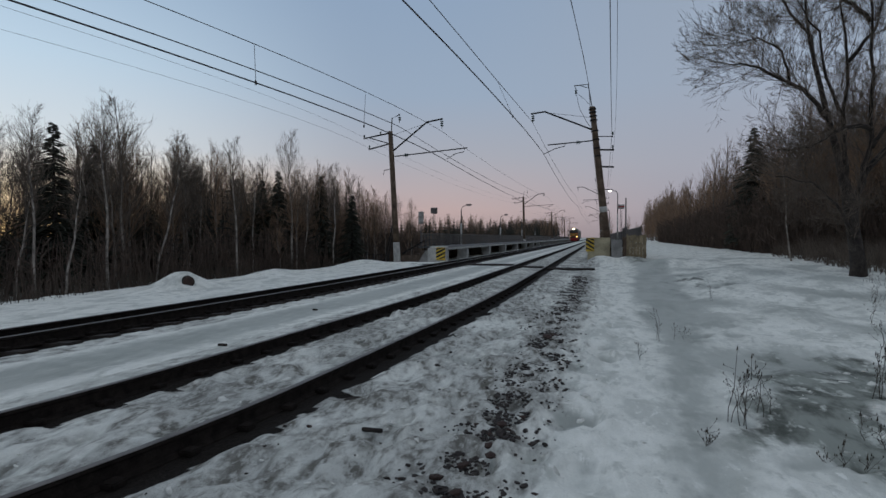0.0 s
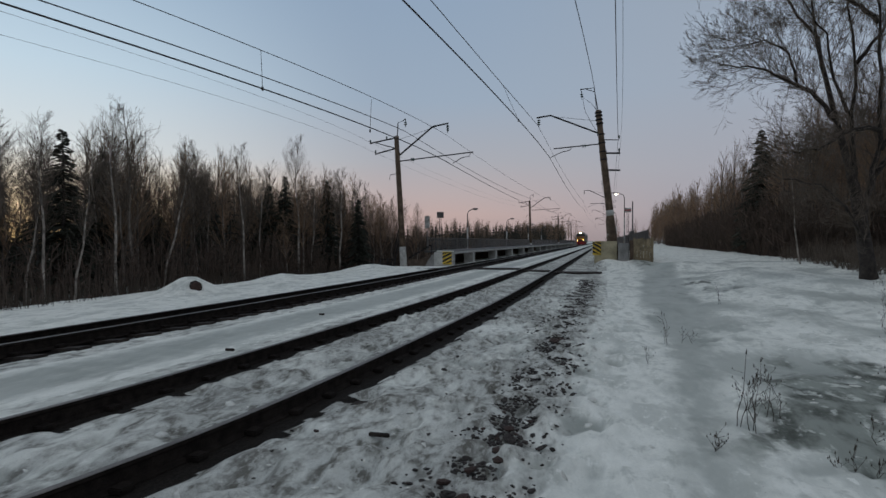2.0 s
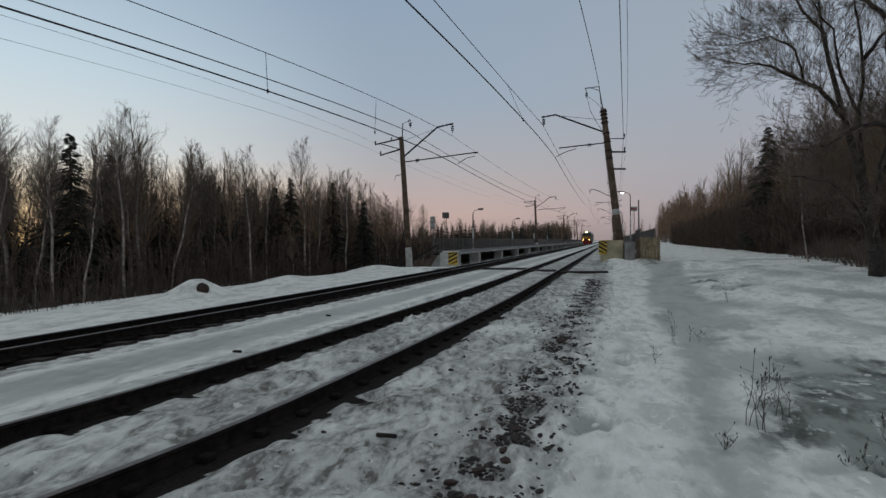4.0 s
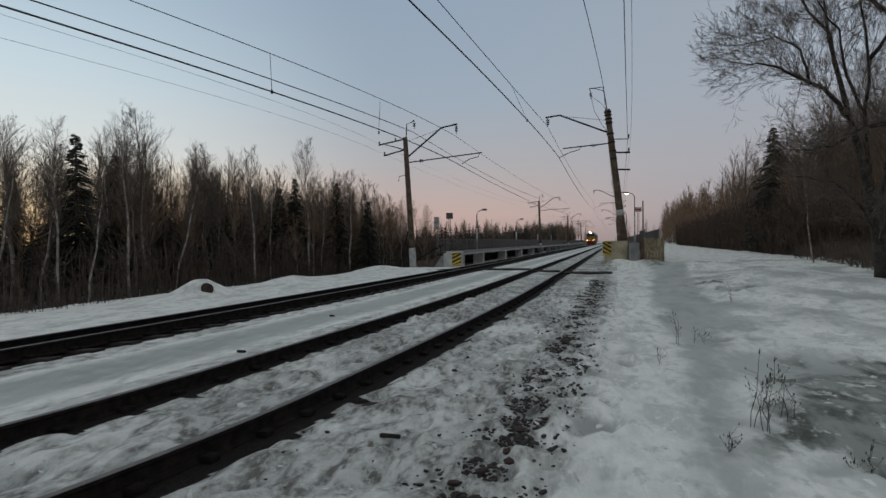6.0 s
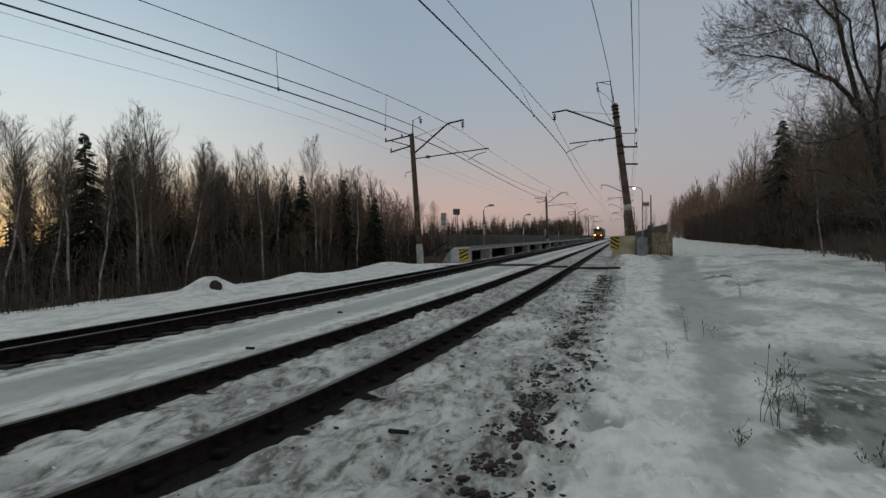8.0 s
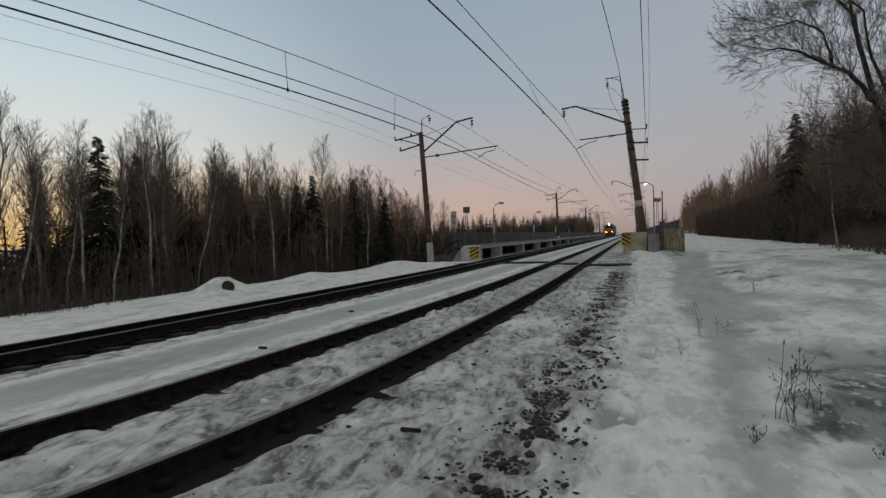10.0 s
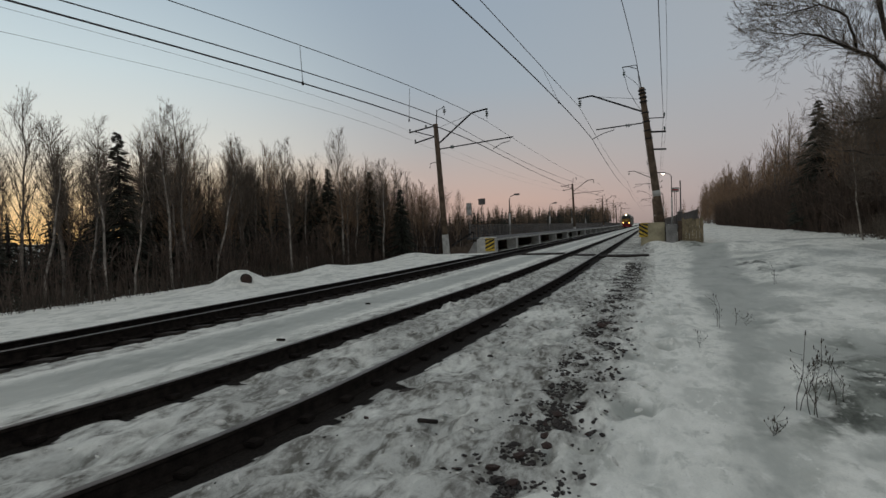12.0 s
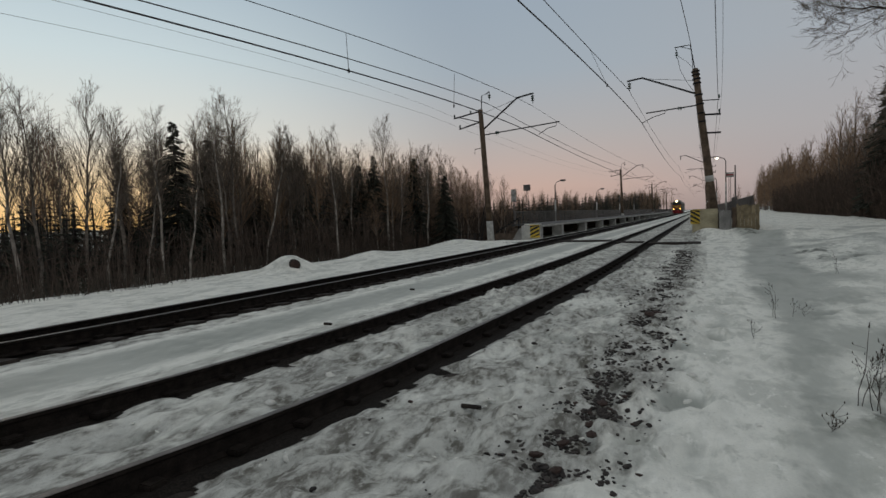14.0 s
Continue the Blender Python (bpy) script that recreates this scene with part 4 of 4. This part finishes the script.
def left_place(r):
    y = -2 + 68 * r.random() ** 0.6
    return -16.4 - 0.05 * y - 20 * r.random() ** 1.2, y


def left_far_place(r):
    y = 52 + 300 * r.random() ** 1.2
    return -17.5 - 0.012 * (y - 60) - 14 * r.random(), y


def right_place(r):
    y = 24 + 130 * r.random() ** 1.2
    return 10.6 + 0.04 * y + 0.22 * max(0.0, 46 - y) + 13 * r.random() ** 1.6, y


scrub("undergrowth", "dense dark bare undergrowth beneath the birches", 9000, left_place, 0.9, 3.1, 31, M_SCRUB, 1.5)
scrub("undergrowth", "dense dark bare undergrowth along the far platform", 3600, left_far_place, 2.0, 3.9, 32, M_SCRUB, 3.6)
scrub("undergrowth", "dense dark brown bare undergrowth beside the path", 9500, right_place, 1.5, 5.6, 33, M_SCRUB, 2.4)


def big_tree(at):
    rng = random.Random(77)
    tree = thing("spreading_tree", "large bare spreading tree with dark limbs and fine twigs", "tree", at)
    trunk = [Vector(v) for v in ((0, 0, -0.4), (-0.05, 0, 0.6), (-0.28, 0, 2.0), (-0.55, 0, 3.4), (-0.75, 0.1, 4.4), (-1.22, 0.1, 6.1), (-1.6, 0.2, 7.8), (-1.95, 0.2, 9.2), (-2.3, 0.2, 12))]
    Tubes().add(trunk, [0.40, 0.29, 0.25, 0.22, 0.15, 0.12, 0.095, 0.07, 0.02], 9).make("trunk", M_BARK, tree)
    arms = [((-0.6, 0, 3.6), [(-0.62, 0.1, 5.5), (-0.45, 0.2, 8.3), (-0.9, 0.2, 11.5)], 0.12),
            ((-0.3, 0, 2.0), [(-0.02, -0.1, 3.7), (0.3, -0.2, 5.2), (0.25, -0.3, 7.6), (0.15, -0.3, 10), (-0.2, -0.3, 13)], 0.13),
            ((-0.1, 0, 0.9), [(-0.4, -0.3, 1.7), (-1.2, -0.8, 2.75), (-2.25, -1.2, 3.6), (-3.8, -1.5, 3.8)], 0.085),
            ((-1.22, 0.1, 6.1), [(-2.1, -0.3, 7.0), (-3.0, -0.6, 7.5), (-4.3, -1.0, 8.0), (-5.4, -1.2, 8.1)], 0.11),
            ((-3.0, -0.6, 7.5), [(-3.4, -0.8, 8.6), (-4.4, -1.0, 9.1), (-5.6, -1.2, 8.9)], 0.06),
            ((0.3, -0.2, 5.6), [(-0.5, -0.5, 5.75), (-1.43, -0.8, 5.4), (-2.4, -1.1, 4.9), (-3.5, -1.4, 4.8)], 0.10),
            ((0.15, -0.3, 9.6), [(-0.6, -0.5, 10.3), (-1.4, -0.7, 10.5), (-2.8, -0.9, 11.0), (-4.6, -1.2, 11.0)], 0.10),
            ((-1.6, 0.2, 7.8), [(-1.9, 0.4, 9.4), (-2.9, 0.6, 11.0), (-4.2, 0.6, 12.4)], 0.09),
            ((-0.62, 0.1, 6.2), [(-1.4, -0.3, 7.6), (-1.9, -0.6, 9.3), (-2.9, -0.8, 10.6)], 0.08),
            ((0.1, 0, 3.9), [(1.2, -0.3, 5.2), (2.3, -0.5, 7.2), (3.2, -0.6, 10.0)], 0.13),
            ((-0.45, 0.2, 8.3), [(0.5, 0.2, 9.4), (1.1, 0.2, 11.5)], 0.09),
            ((0.3, -0.2, 4.9), [(0.9, -0.4, 5.8), (1.6, -0.6, 6.1), (2.8, -0.8, 6.3)], 0.09)]
    c = Tubes()
    for start, pts, r in arms:
        line = [Vector(start)] + [Vector(p) for p in pts]
        smooth = []
        for i in range(len(line) - 1):
            for k in range(3):
                smooth.append(line[i].lerp(line[i + 1], k / 3) + Vector((rng.uniform(-1, 1), rng.uniform(-1, 1), rng.uniform(-1, 1))) * (0.07 if i + k else 0))
        smooth.append(line[-1])
        n = len(smooth) - 1
        Tubes().add(smooth, [r * (1 - 0.78 * i / n) for i in range(n + 1)], 7).make("limb", M_BARK, tree)
        for i in range(n):
            u = i / n
            for k in range(1 if u < 0.25 else 5):
                q = smooth[i].lerp(smooth[i + 1], rng.random())
                d = (smooth[i + 1] - smooth[i]).normalized() * 0.9 + Vector((rng.uniform(-1, 1), rng.uniform(-0.8, 0.8), rng.uniform(-0.7, 1)))
                limb(c, rng, q, d, rng.uniform(0.9, 2.0), max(0.008, r * (1 - 0.78 * u) * 0.27), 1, 4, 0.42, 0.02, 5, 4, 4)
        limb(c, rng, line[-1], line[-1] - line[-2], 1.4, r * 0.22, 1, 4, 0.42, 0.02, 6, 4, 4)
    c.make("crown", M_TWIG, tree)
    return tree


big_tree((9.95, 24.9, 0.05)).scale = (0.88, 1, 1)

# ---- locomotive waiting far down the far track ----
M_GREEN = mat("loco_green", (0.045, 0.065, 0.04), 0.5, 0, 0.3, 1.5, 20, 0.1)
M_ORANGE = mat("loco_orange", (0.65, 0.16, 0.03), 0.5, 0, 0.25, 2, 20, 0.1)
M_RED = mat("loco_red", (0.45, 0.04, 0.04), 0.55, 0, 0.25, 2, 20, 0.1)
M_PANE = mat("dark_window", (0.05, 0.055, 0.06), 0.08, 0, 0.1, 2, 20, 0.0)
M_LAMP = glow("headlamp_warm", (1.0, 0.66, 0.24), 40.0)
M_LAMP2 = glow("marker_lamp_warm", (1.0, 0.5, 0.1), 12.0)
M_STREET = glow("street_lamp_white", (1.0, 0.93, 0.8), 4.0)


def loft(sections):
    """A skin over cross sections with equal counts, closed at both ends."""
    k = len(sections[0])
    v = [p for s in sections for p in s]
    f = [(j * k + i, j * k + (i + 1) % k, (j + 1) * k + (i + 1) % k, (j + 1) * k + i) for j in range(len(sections) - 1) for i in range(k)]
    return v, f + [tuple(reversed(range(k))), tuple((len(sections) - 1) * k + i for i in range(k))]


def hull(y, w, z0, z1, r):
    pts = [(-w, y, z0), (-w, y, z1 - r)]
    for a in (150, 125, 100, 80, 55, 30):
        pts.append((w * math.cos(radians(a)) * 1.02, y, z1 - r + r * math.sin(radians(a))))
    return pts + [(w, y, z1 - r), (w, y, z0)]


def locomotive(at, lit):
    lo = thing("locomotive", "green diesel locomotive with orange stripes and lit headlamps", "locomotive", at)
    v, f = loft([hull(0.35, 1.38, 1.5, 3.9, 0.7), hull(0.8, 1.48, 1.2, 4.3, 0.9), hull(3.2, 1.5, 1.15, 4.45, 0.9), hull(16.6, 1.5, 1.15, 4.45, 0.9), hull(16.9, 1.4, 1.2, 4.3, 0.9)])
    link_mesh("body", v, f, M_GREEN, lo, smooth=False)
    v, f = loft([hull(0.0, 1.3, 1.1, 2.95, 0.25), hull(0.36, 1.42, 1.1, 3.05, 0.25)])
    link_mesh("nose", v, f, M_GREEN, lo)
    for z0, z1, m in ((2.72, 2.86, M_ORANGE), (2.38, 2.5, M_YELLOW), (1.85, 2.1, M_ORANGE)):
        part("stripe", box(-1.34, 1.34, -0.03, 0.3, z0, z1, 0.01), m, lo)
    part("emblem", box(-0.4, 0.4, -0.05, 0.0, 2.2, 2.38, 0.03), M_YELLOW, lo)
    for x in (-0.68, 0.68):
        win = part("windscreen", box(x - 0.56, x + 0.56, 0.27, 0.4, 3.1, 3.75, 0.04), M_PANE, lo)
        part("window_frame", box(x - 0.62, x + 0.62, 0.33, 0.42, 3.04, 3.81, 0.03), M_IRON, win)
        for y in (1.2, 2.3):
            part("side_window", box(x * 2.2 - 0.03, x * 2.2 + 0.03, y, y + 0.8, 3.0, 3.7, 0.01), M_PANE, lo)
    head = Tubes().add([(0, 0.5, 4.22), (0, 0.2, 4.22)], 0.26, 14).make("headlamp", M_IRON, lo)
    Tubes().add([(0, 0.21, 4.22), (0, 0.16, 4.22)], [0.24, 0.2], 14).make("lens", M_LAMP if lit else M_PANE, head, "bright warm lamp lens")
    for x in (-1.0, 1.0):
        b = Tubes().add([(x, 0.1, 1.62), (x, -0.06, 1.62)], 0.16, 12).make("marker_lamp", M_IRON, lo)
        Tubes().add([(x, -0.06, 1.62), (x, -0.09, 1.62)], [0.15, 0.12], 12).make("lens", M_LAMP2 if lit else M_PANE, b)
        u = Tubes().add([(x * 0.88, 0.0, 1.05), (x * 0.88, -0.45, 1.05), (x * 0.88, -0.5, 1.05)], [0.09, 0.09, 0.24], 12).make("buffer", M_IRON, lo)
    part("buffer_beam", box(-1.4, 1.4, -0.1, 0.25, 0.75, 1.25, 0.03), M_RED, lo)
    part("pilot", box(-1.25, 1.25, -0.15, 0.15, 0.18, 0.72, 0.05), M_RED, lo, "red snow plough")
    part("coupler", box(-0.15, 0.15, -0.5, 0.0, 0.9, 1.15, 0.04), M_IRON, lo)
    part("underframe", box(-1.35, 1.35, 0.3, 16.8, 0.85, 1.2, 0.02), M_IRON, lo)
    part("fuel_tank", box(-1.3, 1.3, 7.0, 10.4, 0.35, 0.9, 0.1), M_IRON, lo)
    for y0 in (1.6, 11.2):
        bg = part("bogie", box(-1.15, 1.15, y0, y0 + 4.2, 0.45, 0.8, 0.04), M_IRON, lo)
        for k in range(3):
            for x in (-0.8, 0.8):
                Tubes().add([(x - 0.07, y0 + 0.4 + 1.7 * k, 0.52), (x + 0.07, y0 + 0.4 + 1.7 * k, 0.52)], 0.52, 20).make("wheel", M_RAIL, bg)
    for y in (5.2, 7.0, 8.8, 12.5):
        part("roof_hatch", box(-0.6, 0.6, y, y + 1.2, 4.4, 4.62, 0.05), M_GREEN, lo)
    for y in (6, 9, 12):
        for x in (-1.5, 1.5):
            part("louvre", box(x - 0.02, x + 0.02, y, y + 1.5, 2.6, 3.4, 0.01), M_IRON, lo)
    return lo


for y, lit in ((205, True), (222.6, False)):
    locomotive((bend(y) - 5.48, y, 0.17), lit).rotation_euler.z = -math.atan(LINE)

# ---- lamp posts and boards on the platforms ----
def lamp_post(at, h, arm, lit, label):
    p = thing("lamp_post", label, "lamp post", at, "platform lamps")
    Tubes().add([(0, 0, 0), (0, 0, h * 0.55)], [0.09, 0.08], 8).make("lower_post", M_CONCW, p, "white painted lower post")
    Tubes().add([(0, 0, h * 0.55), (0, 0, h - 0.3), (arm * 0.3, 0, h), (arm, 0, h + 0.12)], [0.06, 0.05, 0.04, 0.035], 8).make("mast", M_FENCE, p)
    s = 1 if arm > 0 else -1
    head = part("lamp_head", box(min(arm, arm + s * 0.55), max(arm, arm + s * 0.55), -0.14, 0.14, h + 0.1, h + 0.24, 0.04), M_FENCE, p)
    part("lens", box(min(arm + s * 0.08, arm + s * 0.5), max(arm + s * 0.08, arm + s * 0.5), -0.11, 0.11, h + 0.06, h + 0.1, 0.01), M_STREET if lit else M_CONCW, head)
    if lit:
        Tubes().add([(arm + s * 0.3, -0.02, h + 0.06), (arm + s * 0.3, -0.02, h - 0.06)], [0.13, 0.08], 10).make("bulb", M_STREET, head)
    return p


for x, y, h, arm in ((-12.35, 54.5, 3.7, 0.5), (-12.4, 80, 3.7, 0.5), (-12.4, 106, 3.7, 0.5), (-12.4, 132, 3.7, 0.5)):
    lamp_post((x, y, PZ), h, arm, False, "grey unlit lamp post with white lower half")
lamp_post((3.1, 70, QZ), 5.9, -0.6, True, "grey lit lamp post on the platform")
lamp_post((3.1, 100, QZ), 5.2, -0.6, False, "grey unlit lamp post on the platform")
mast = thing("signal_mast", "thin grey mast standing behind the platform", "mast", (4.6, 80, 0))
Tubes().add([(0, 0, -0.2), (0, 0, 6.9)], [0.12, 0.08], 8).make("mast", M_FENCE, mast)


def board(at, w, h, leg, label, material, panel_material):
    b = thing("platform_board", label, "sign board", at)
    part("panel", box(-w / 2, w / 2, -0.03, 0.03, leg, leg + h, 0.01), panel_material, b)
    part("frame", box(-w / 2 - 0.03, w / 2 + 0.03, 0.03, 0.06, leg - 0.03, leg + h + 0.03, 0.01), material, b)
    for x in (-w * 0.12, w * 0.12):
        Tubes().add([(x, 0.08, -0.6), (x, 0.08, leg + h * 0.5)], 0.03, 6).make("leg", material, b)
    return b


board((-15.57, 56, -0.2), 0.66, 0.55, 4.25, "small grey sign board on a tall leg", M_IRON, M_FENCE)
board((-16.97, 56, -0.2), 0.5, 1.2, 3.2, "narrow pale board on legs", M_FENCE, M_CONCW)
b = board((3.5, 70.2, QZ), 0.7, 0.45, 3.85, "small white board with a red stripe", M_IRON, M_CONCW)
part("stripe", box(-0.34, 0.34, -0.036, -0.031, 4.0, 4.14), M_RED, b)

# ---- low pipe fence by the far pole ----
pf = thing("pipe_fence", "low thin pipe fence half buried in snow", "fence")
for k in range(4):
    Tubes().add([(-14.2 + 0.5 * k, 34.6, -0.6), (-14.2 + 0.5 * k, 34.6, 0.5)], 0.025, 6).make("post", M_IRON, pf)
for z in (0.15, 0.45):
    Tubes().add([(-14.3, 34.6, z), (-12.6, 34.6, z)], 0.018, 6).make("pipe", M_IRON, pf)

# ---- timber end showing in the snow mound ----
lg = thing("log", "dark brown log end showing in a snow mound", "log")
Tubes().add([(-11.28, 13.98, 0.30), (-12.0, 14.7, 0.26)], [0.17, 0.20], 14).make("stem", M_BARK, lg)
Tubes().add([(-11.282, 13.978, 0.30), (-11.27, 13.966, 0.30)], [0.15, 0.13], 14).make("cut_face", M_RUST, lg)

# ---- dry weeds ----
def weed(at, h, n, seed, label):
    rng = random.Random(seed)
    w = thing("dry_weed", label, "weed", at, "dry weeds")
    for k in range(n):
        t = Tubes()
        x, y = rng.uniform(-0.18, 0.18), rng.uniform(-0.18, 0.18)
        hh = h * rng.uniform(0.5, 1.0)
        d = Vector((rng.uniform(-0.28, 0.28), rng.uniform(-0.2, 0.2), 1))
        pts = [Vector((x, y, -0.05)) + d * (hh * i / 4) + Vector((rng.uniform(-1, 1), rng.uniform(-1, 1), 0)) * 0.015 * i for i in range(5)]
        t.add(pts, [0.0042, 0.0038, 0.0033, 0.0028, 0.002], 4)
        for j in range(7):
            q = pts[1].lerp(pts[4], rng.random())
            l = rng.uniform(0.05, 0.16)
            e = q + Vector((rng.uniform(-1, 1) * l, rng.uniform(-1, 1) * l, rng.uniform(0.3, 1) * l))
            t.add([q, e], [0.002, 0.0012], 3)
            t.add([e, e + Vector((0, 0, 0.02))], [0.006, 0.002], 4)
        t.add([pts[4], pts[4] + Vector((0.005, 0, 0.05))], [0.008, 0.002], 4)
        t.make("stalk", M_WEED, w)
    return w


for i, (x, y, h, n) in enumerate(((1.42, 6.2, 0.95, 5), (1.75, 6.5, 0.6, 4), (2.95, 7.1, 0.8, 5), (3.2, 6.6, 0.6, 4), (1.31, 10.9, 0.65, 2), (1.62, 11.0, 0.4, 2), (0.75, 9.0, 0.45, 1), (4.1, 9.4, 0.6, 4), (5.6, 13, 0.6, 4), (6.8, 16, 0.7, 5), (8.3, 20, 0.8, 5), (2.0, 5.2, 0.25, 3), (2.5, 5.8, 0.3, 3), (1.0, 5.3, 0.18, 2), (3.4, 17.5, 0.8, 2))):
    weed((x, y, ground(x, y)), h, n, 300 + i, "dry dark weed stalks sticking out of the snow")


def bushes():
    rng = random.Random(9)
    t = Tubes()
    for k in range(520):
        y = 20 + 22 * rng.random()
        x = 9.0 + 0.06 * y + 3.5 * rng.random()
        z = ground(x, y) - 0.05
        h = rng.uniform(0.4, 1.5)
        for j in range(4):
            d = Vector((rng.uniform(-0.5, 0.5), rng.uniform(-0.5, 0.5), 1)) * h
            m = Vector((x, y, z)) + d * 0.5
            t.add([(x, y, z), m, Vector((x, y, z)) + d + Vector((rng.uniform(-0.1, 0.1), 0, 0))], [0.01, 0.007, 0.003], 3, cap=False)
            t.add([m, m + Vector((rng.uniform(-0.3, 0.3), rng.uniform(-0.3, 0.3), 0.3)) * h], [0.005, 0.002], 3, cap=False)
    tagged(t.make("brushwood", M_TWIG, smooth=False), "low bare brushwood at the edge of the wood", "undergrowth", kind="stuff")
    g = Tubes()
    for k in range(2600):
        y = 4 + 34 * rng.random()
        x = -13.2 - 0.045 * y - 3.0 * rng.random() ** 1.5
        z = ground(x, y) - 0.05
        h = rng.uniform(0.15, 0.7)
        g.add([(x, y, z), (x + rng.uniform(-0.15, 0.15), y + rng.uniform(-0.1, 0.1), z + h)], [0.008, 0.003], 3, cap=False)
    tagged(g.make("dry_grass", M_WEED, smooth=False), "dry grass stalks along the edge of the wood", "grass", kind="stuff")


bushes()

# ---- loose stones of the shoulder ----
def stone_mesh(seed):
    rng = random.Random(seed)
    bm = bmesh.new()
    bmesh.ops.create_icosphere(bm, subdivisions=1, radius=1.0)
    for v in bm.verts:
        v.co = v.co * rng.uniform(0.7, 1.15)
        v.co.z *= 0.7
    me = bpy.data.meshes.new("stone")
    bm.to_mesh(me)
    bm.free()
    return me


def build_stones():
    rng = random.Random(41)
    shapes = [stone_mesh(s) for s in range(5)]
    for me in shapes[:4]:
        me.materials.append(M_STONE)
    shapes[4].materials.append(M_RUST)
    bed = thing("ballast_strip", "strip of dark loose ballast stones thawed out of snow", "ballast", kind="structure")
    base = [[tuple(v.co) for v in s.vertices] for s in shapes[:4]]
    tri = [[tuple(p.vertices) for p in s.polygons] for s in shapes[:4]]
    V, F = [], []
    near = 0
    for k in range(7000):
        y = 2.6 + 24 * rng.random() ** 1.35
        d = float(np.interp(y, (4.5, 7, 12), (2.32, 2.25, 1.97))) + rng.gauss(0, 0.19) + 0.08 * math.sin(y * 0.9)
        if rng.random() < 0.05:
            d = 0.35 + 2.4 * rng.random()
        if noise.noise(Vector((y * 1.6, d * 3.0, 3.0))) < -0.22:
            continue
        x = bend(y) + d
        r = 0.010 + 0.026 * rng.random() ** 2.4
        z = ground(x, y) + r * 0.15
        rot = Euler((rng.uniform(-0.4, 0.4), rng.uniform(-0.4, 0.4), rng.uniform(0, 6.28)))
        sc = Vector((r * rng.uniform(0.8, 1.5), r, r * rng.uniform(0.6, 1.0)))
        m = Matrix.LocRotScale((x, y, z), rot, sc)
        if y < 8 and r > 0.02 and near < 280:
            near += 1
            ob = new("stone", shapes[4] if rng.random() < 0.12 else shapes[k % 4])
            ob.parent = bed
            ob.matrix_basis = m
        else:
            s, o = k % 4, len(V)
            V += [tuple(m @ Vector(p)) for p in base[s]]
            F += [tuple(o + i for i in t) for t in tri[s]]
    for x, y, r in ((-0.82, 4.75, 0.06), (-0.78, 4.55, 0.055), (-0.95, 4.25, 0.06), (-1.1, 4.0, 0.07), (-0.8, 5.3, 0.06), (-0.9, 3.8, 0.055), (-0.72, 10.2, 0.12), (-0.62, 10.4, 0.10)):
        ob = new("stone", shapes[4])
        ob.parent = bed
        ob.matrix_basis = Matrix.LocRotScale((x, y, ground(x, y) + 0.02), Euler((0.2, 0.1, x * 9)), Vector((r, r, r * 0.7)))
    tagged(link_mesh("gravel", V, F, M_STONE, bed), kind="stuff")


build_stones()
for x, y, s in ((-5.05, 6.95, 1.0), (-5.6, 10.8, 0.8), (-1.9, 4.75, 1.4)):
    db = thing("debris", "small dark piece of debris lying on snow", "debris", (x, y, ground(x, y) + 0.02))
    part("piece", box(-0.07 * s, 0.07 * s, -0.018, 0.018, -0.02, 0.015, 0.006), M_SLEEPER, db)


# ---- clods of kicked-up snow ----
def build_clods():
    rng = random.Random(52)
    shapes = [stone_mesh(60 + s) for s in range(4)]
    base = [[tuple(v.co) for v in s.vertices] for s in shapes]
    tri = [[tuple(p.vertices) for p in s.polygons] for s in shapes]
    V, F = [], []
    for k in range(420):
        pick = rng.random()
        y = 3 + 19 * rng.random() ** 1.4
        if pick < 0.4:
            x = bend(y) + 0.5 + 2.4 * rng.random()
        elif pick < 0.55:
            x = bend(y) - 1.2 + 1.0 * rng.random()
        elif pick < 0.7:
            x = bend(y) + 3.0 + rng.gauss(0, 0.25)
        else:
            x = 2.0 + 0.25 * (y - 6) + 2.6 * rng.random()
        r = 0.015 + 0.05 * rng.random() ** 3
        m = Matrix.LocRotScale((x, y, ground(x, y)), Euler((rng.uniform(-0.4, 0.4), rng.uniform(-0.4, 0.4), rng.uniform(0, 6.28))), Vector((r * rng.uniform(0.8, 1.8), r, r * 0.4)))
        s, o = k % 4, len(V)
        V += [tuple(m @ Vector(p)) for p in base[s]]
        F += [tuple(o + i for i in t) for t in tri[s]]
    tagged(link_mesh("snow_clods", V, F, M_SNOW, smooth=True), "clods of kicked-up snow on the trampled ground", "snow", kind="stuff")


build_clods()
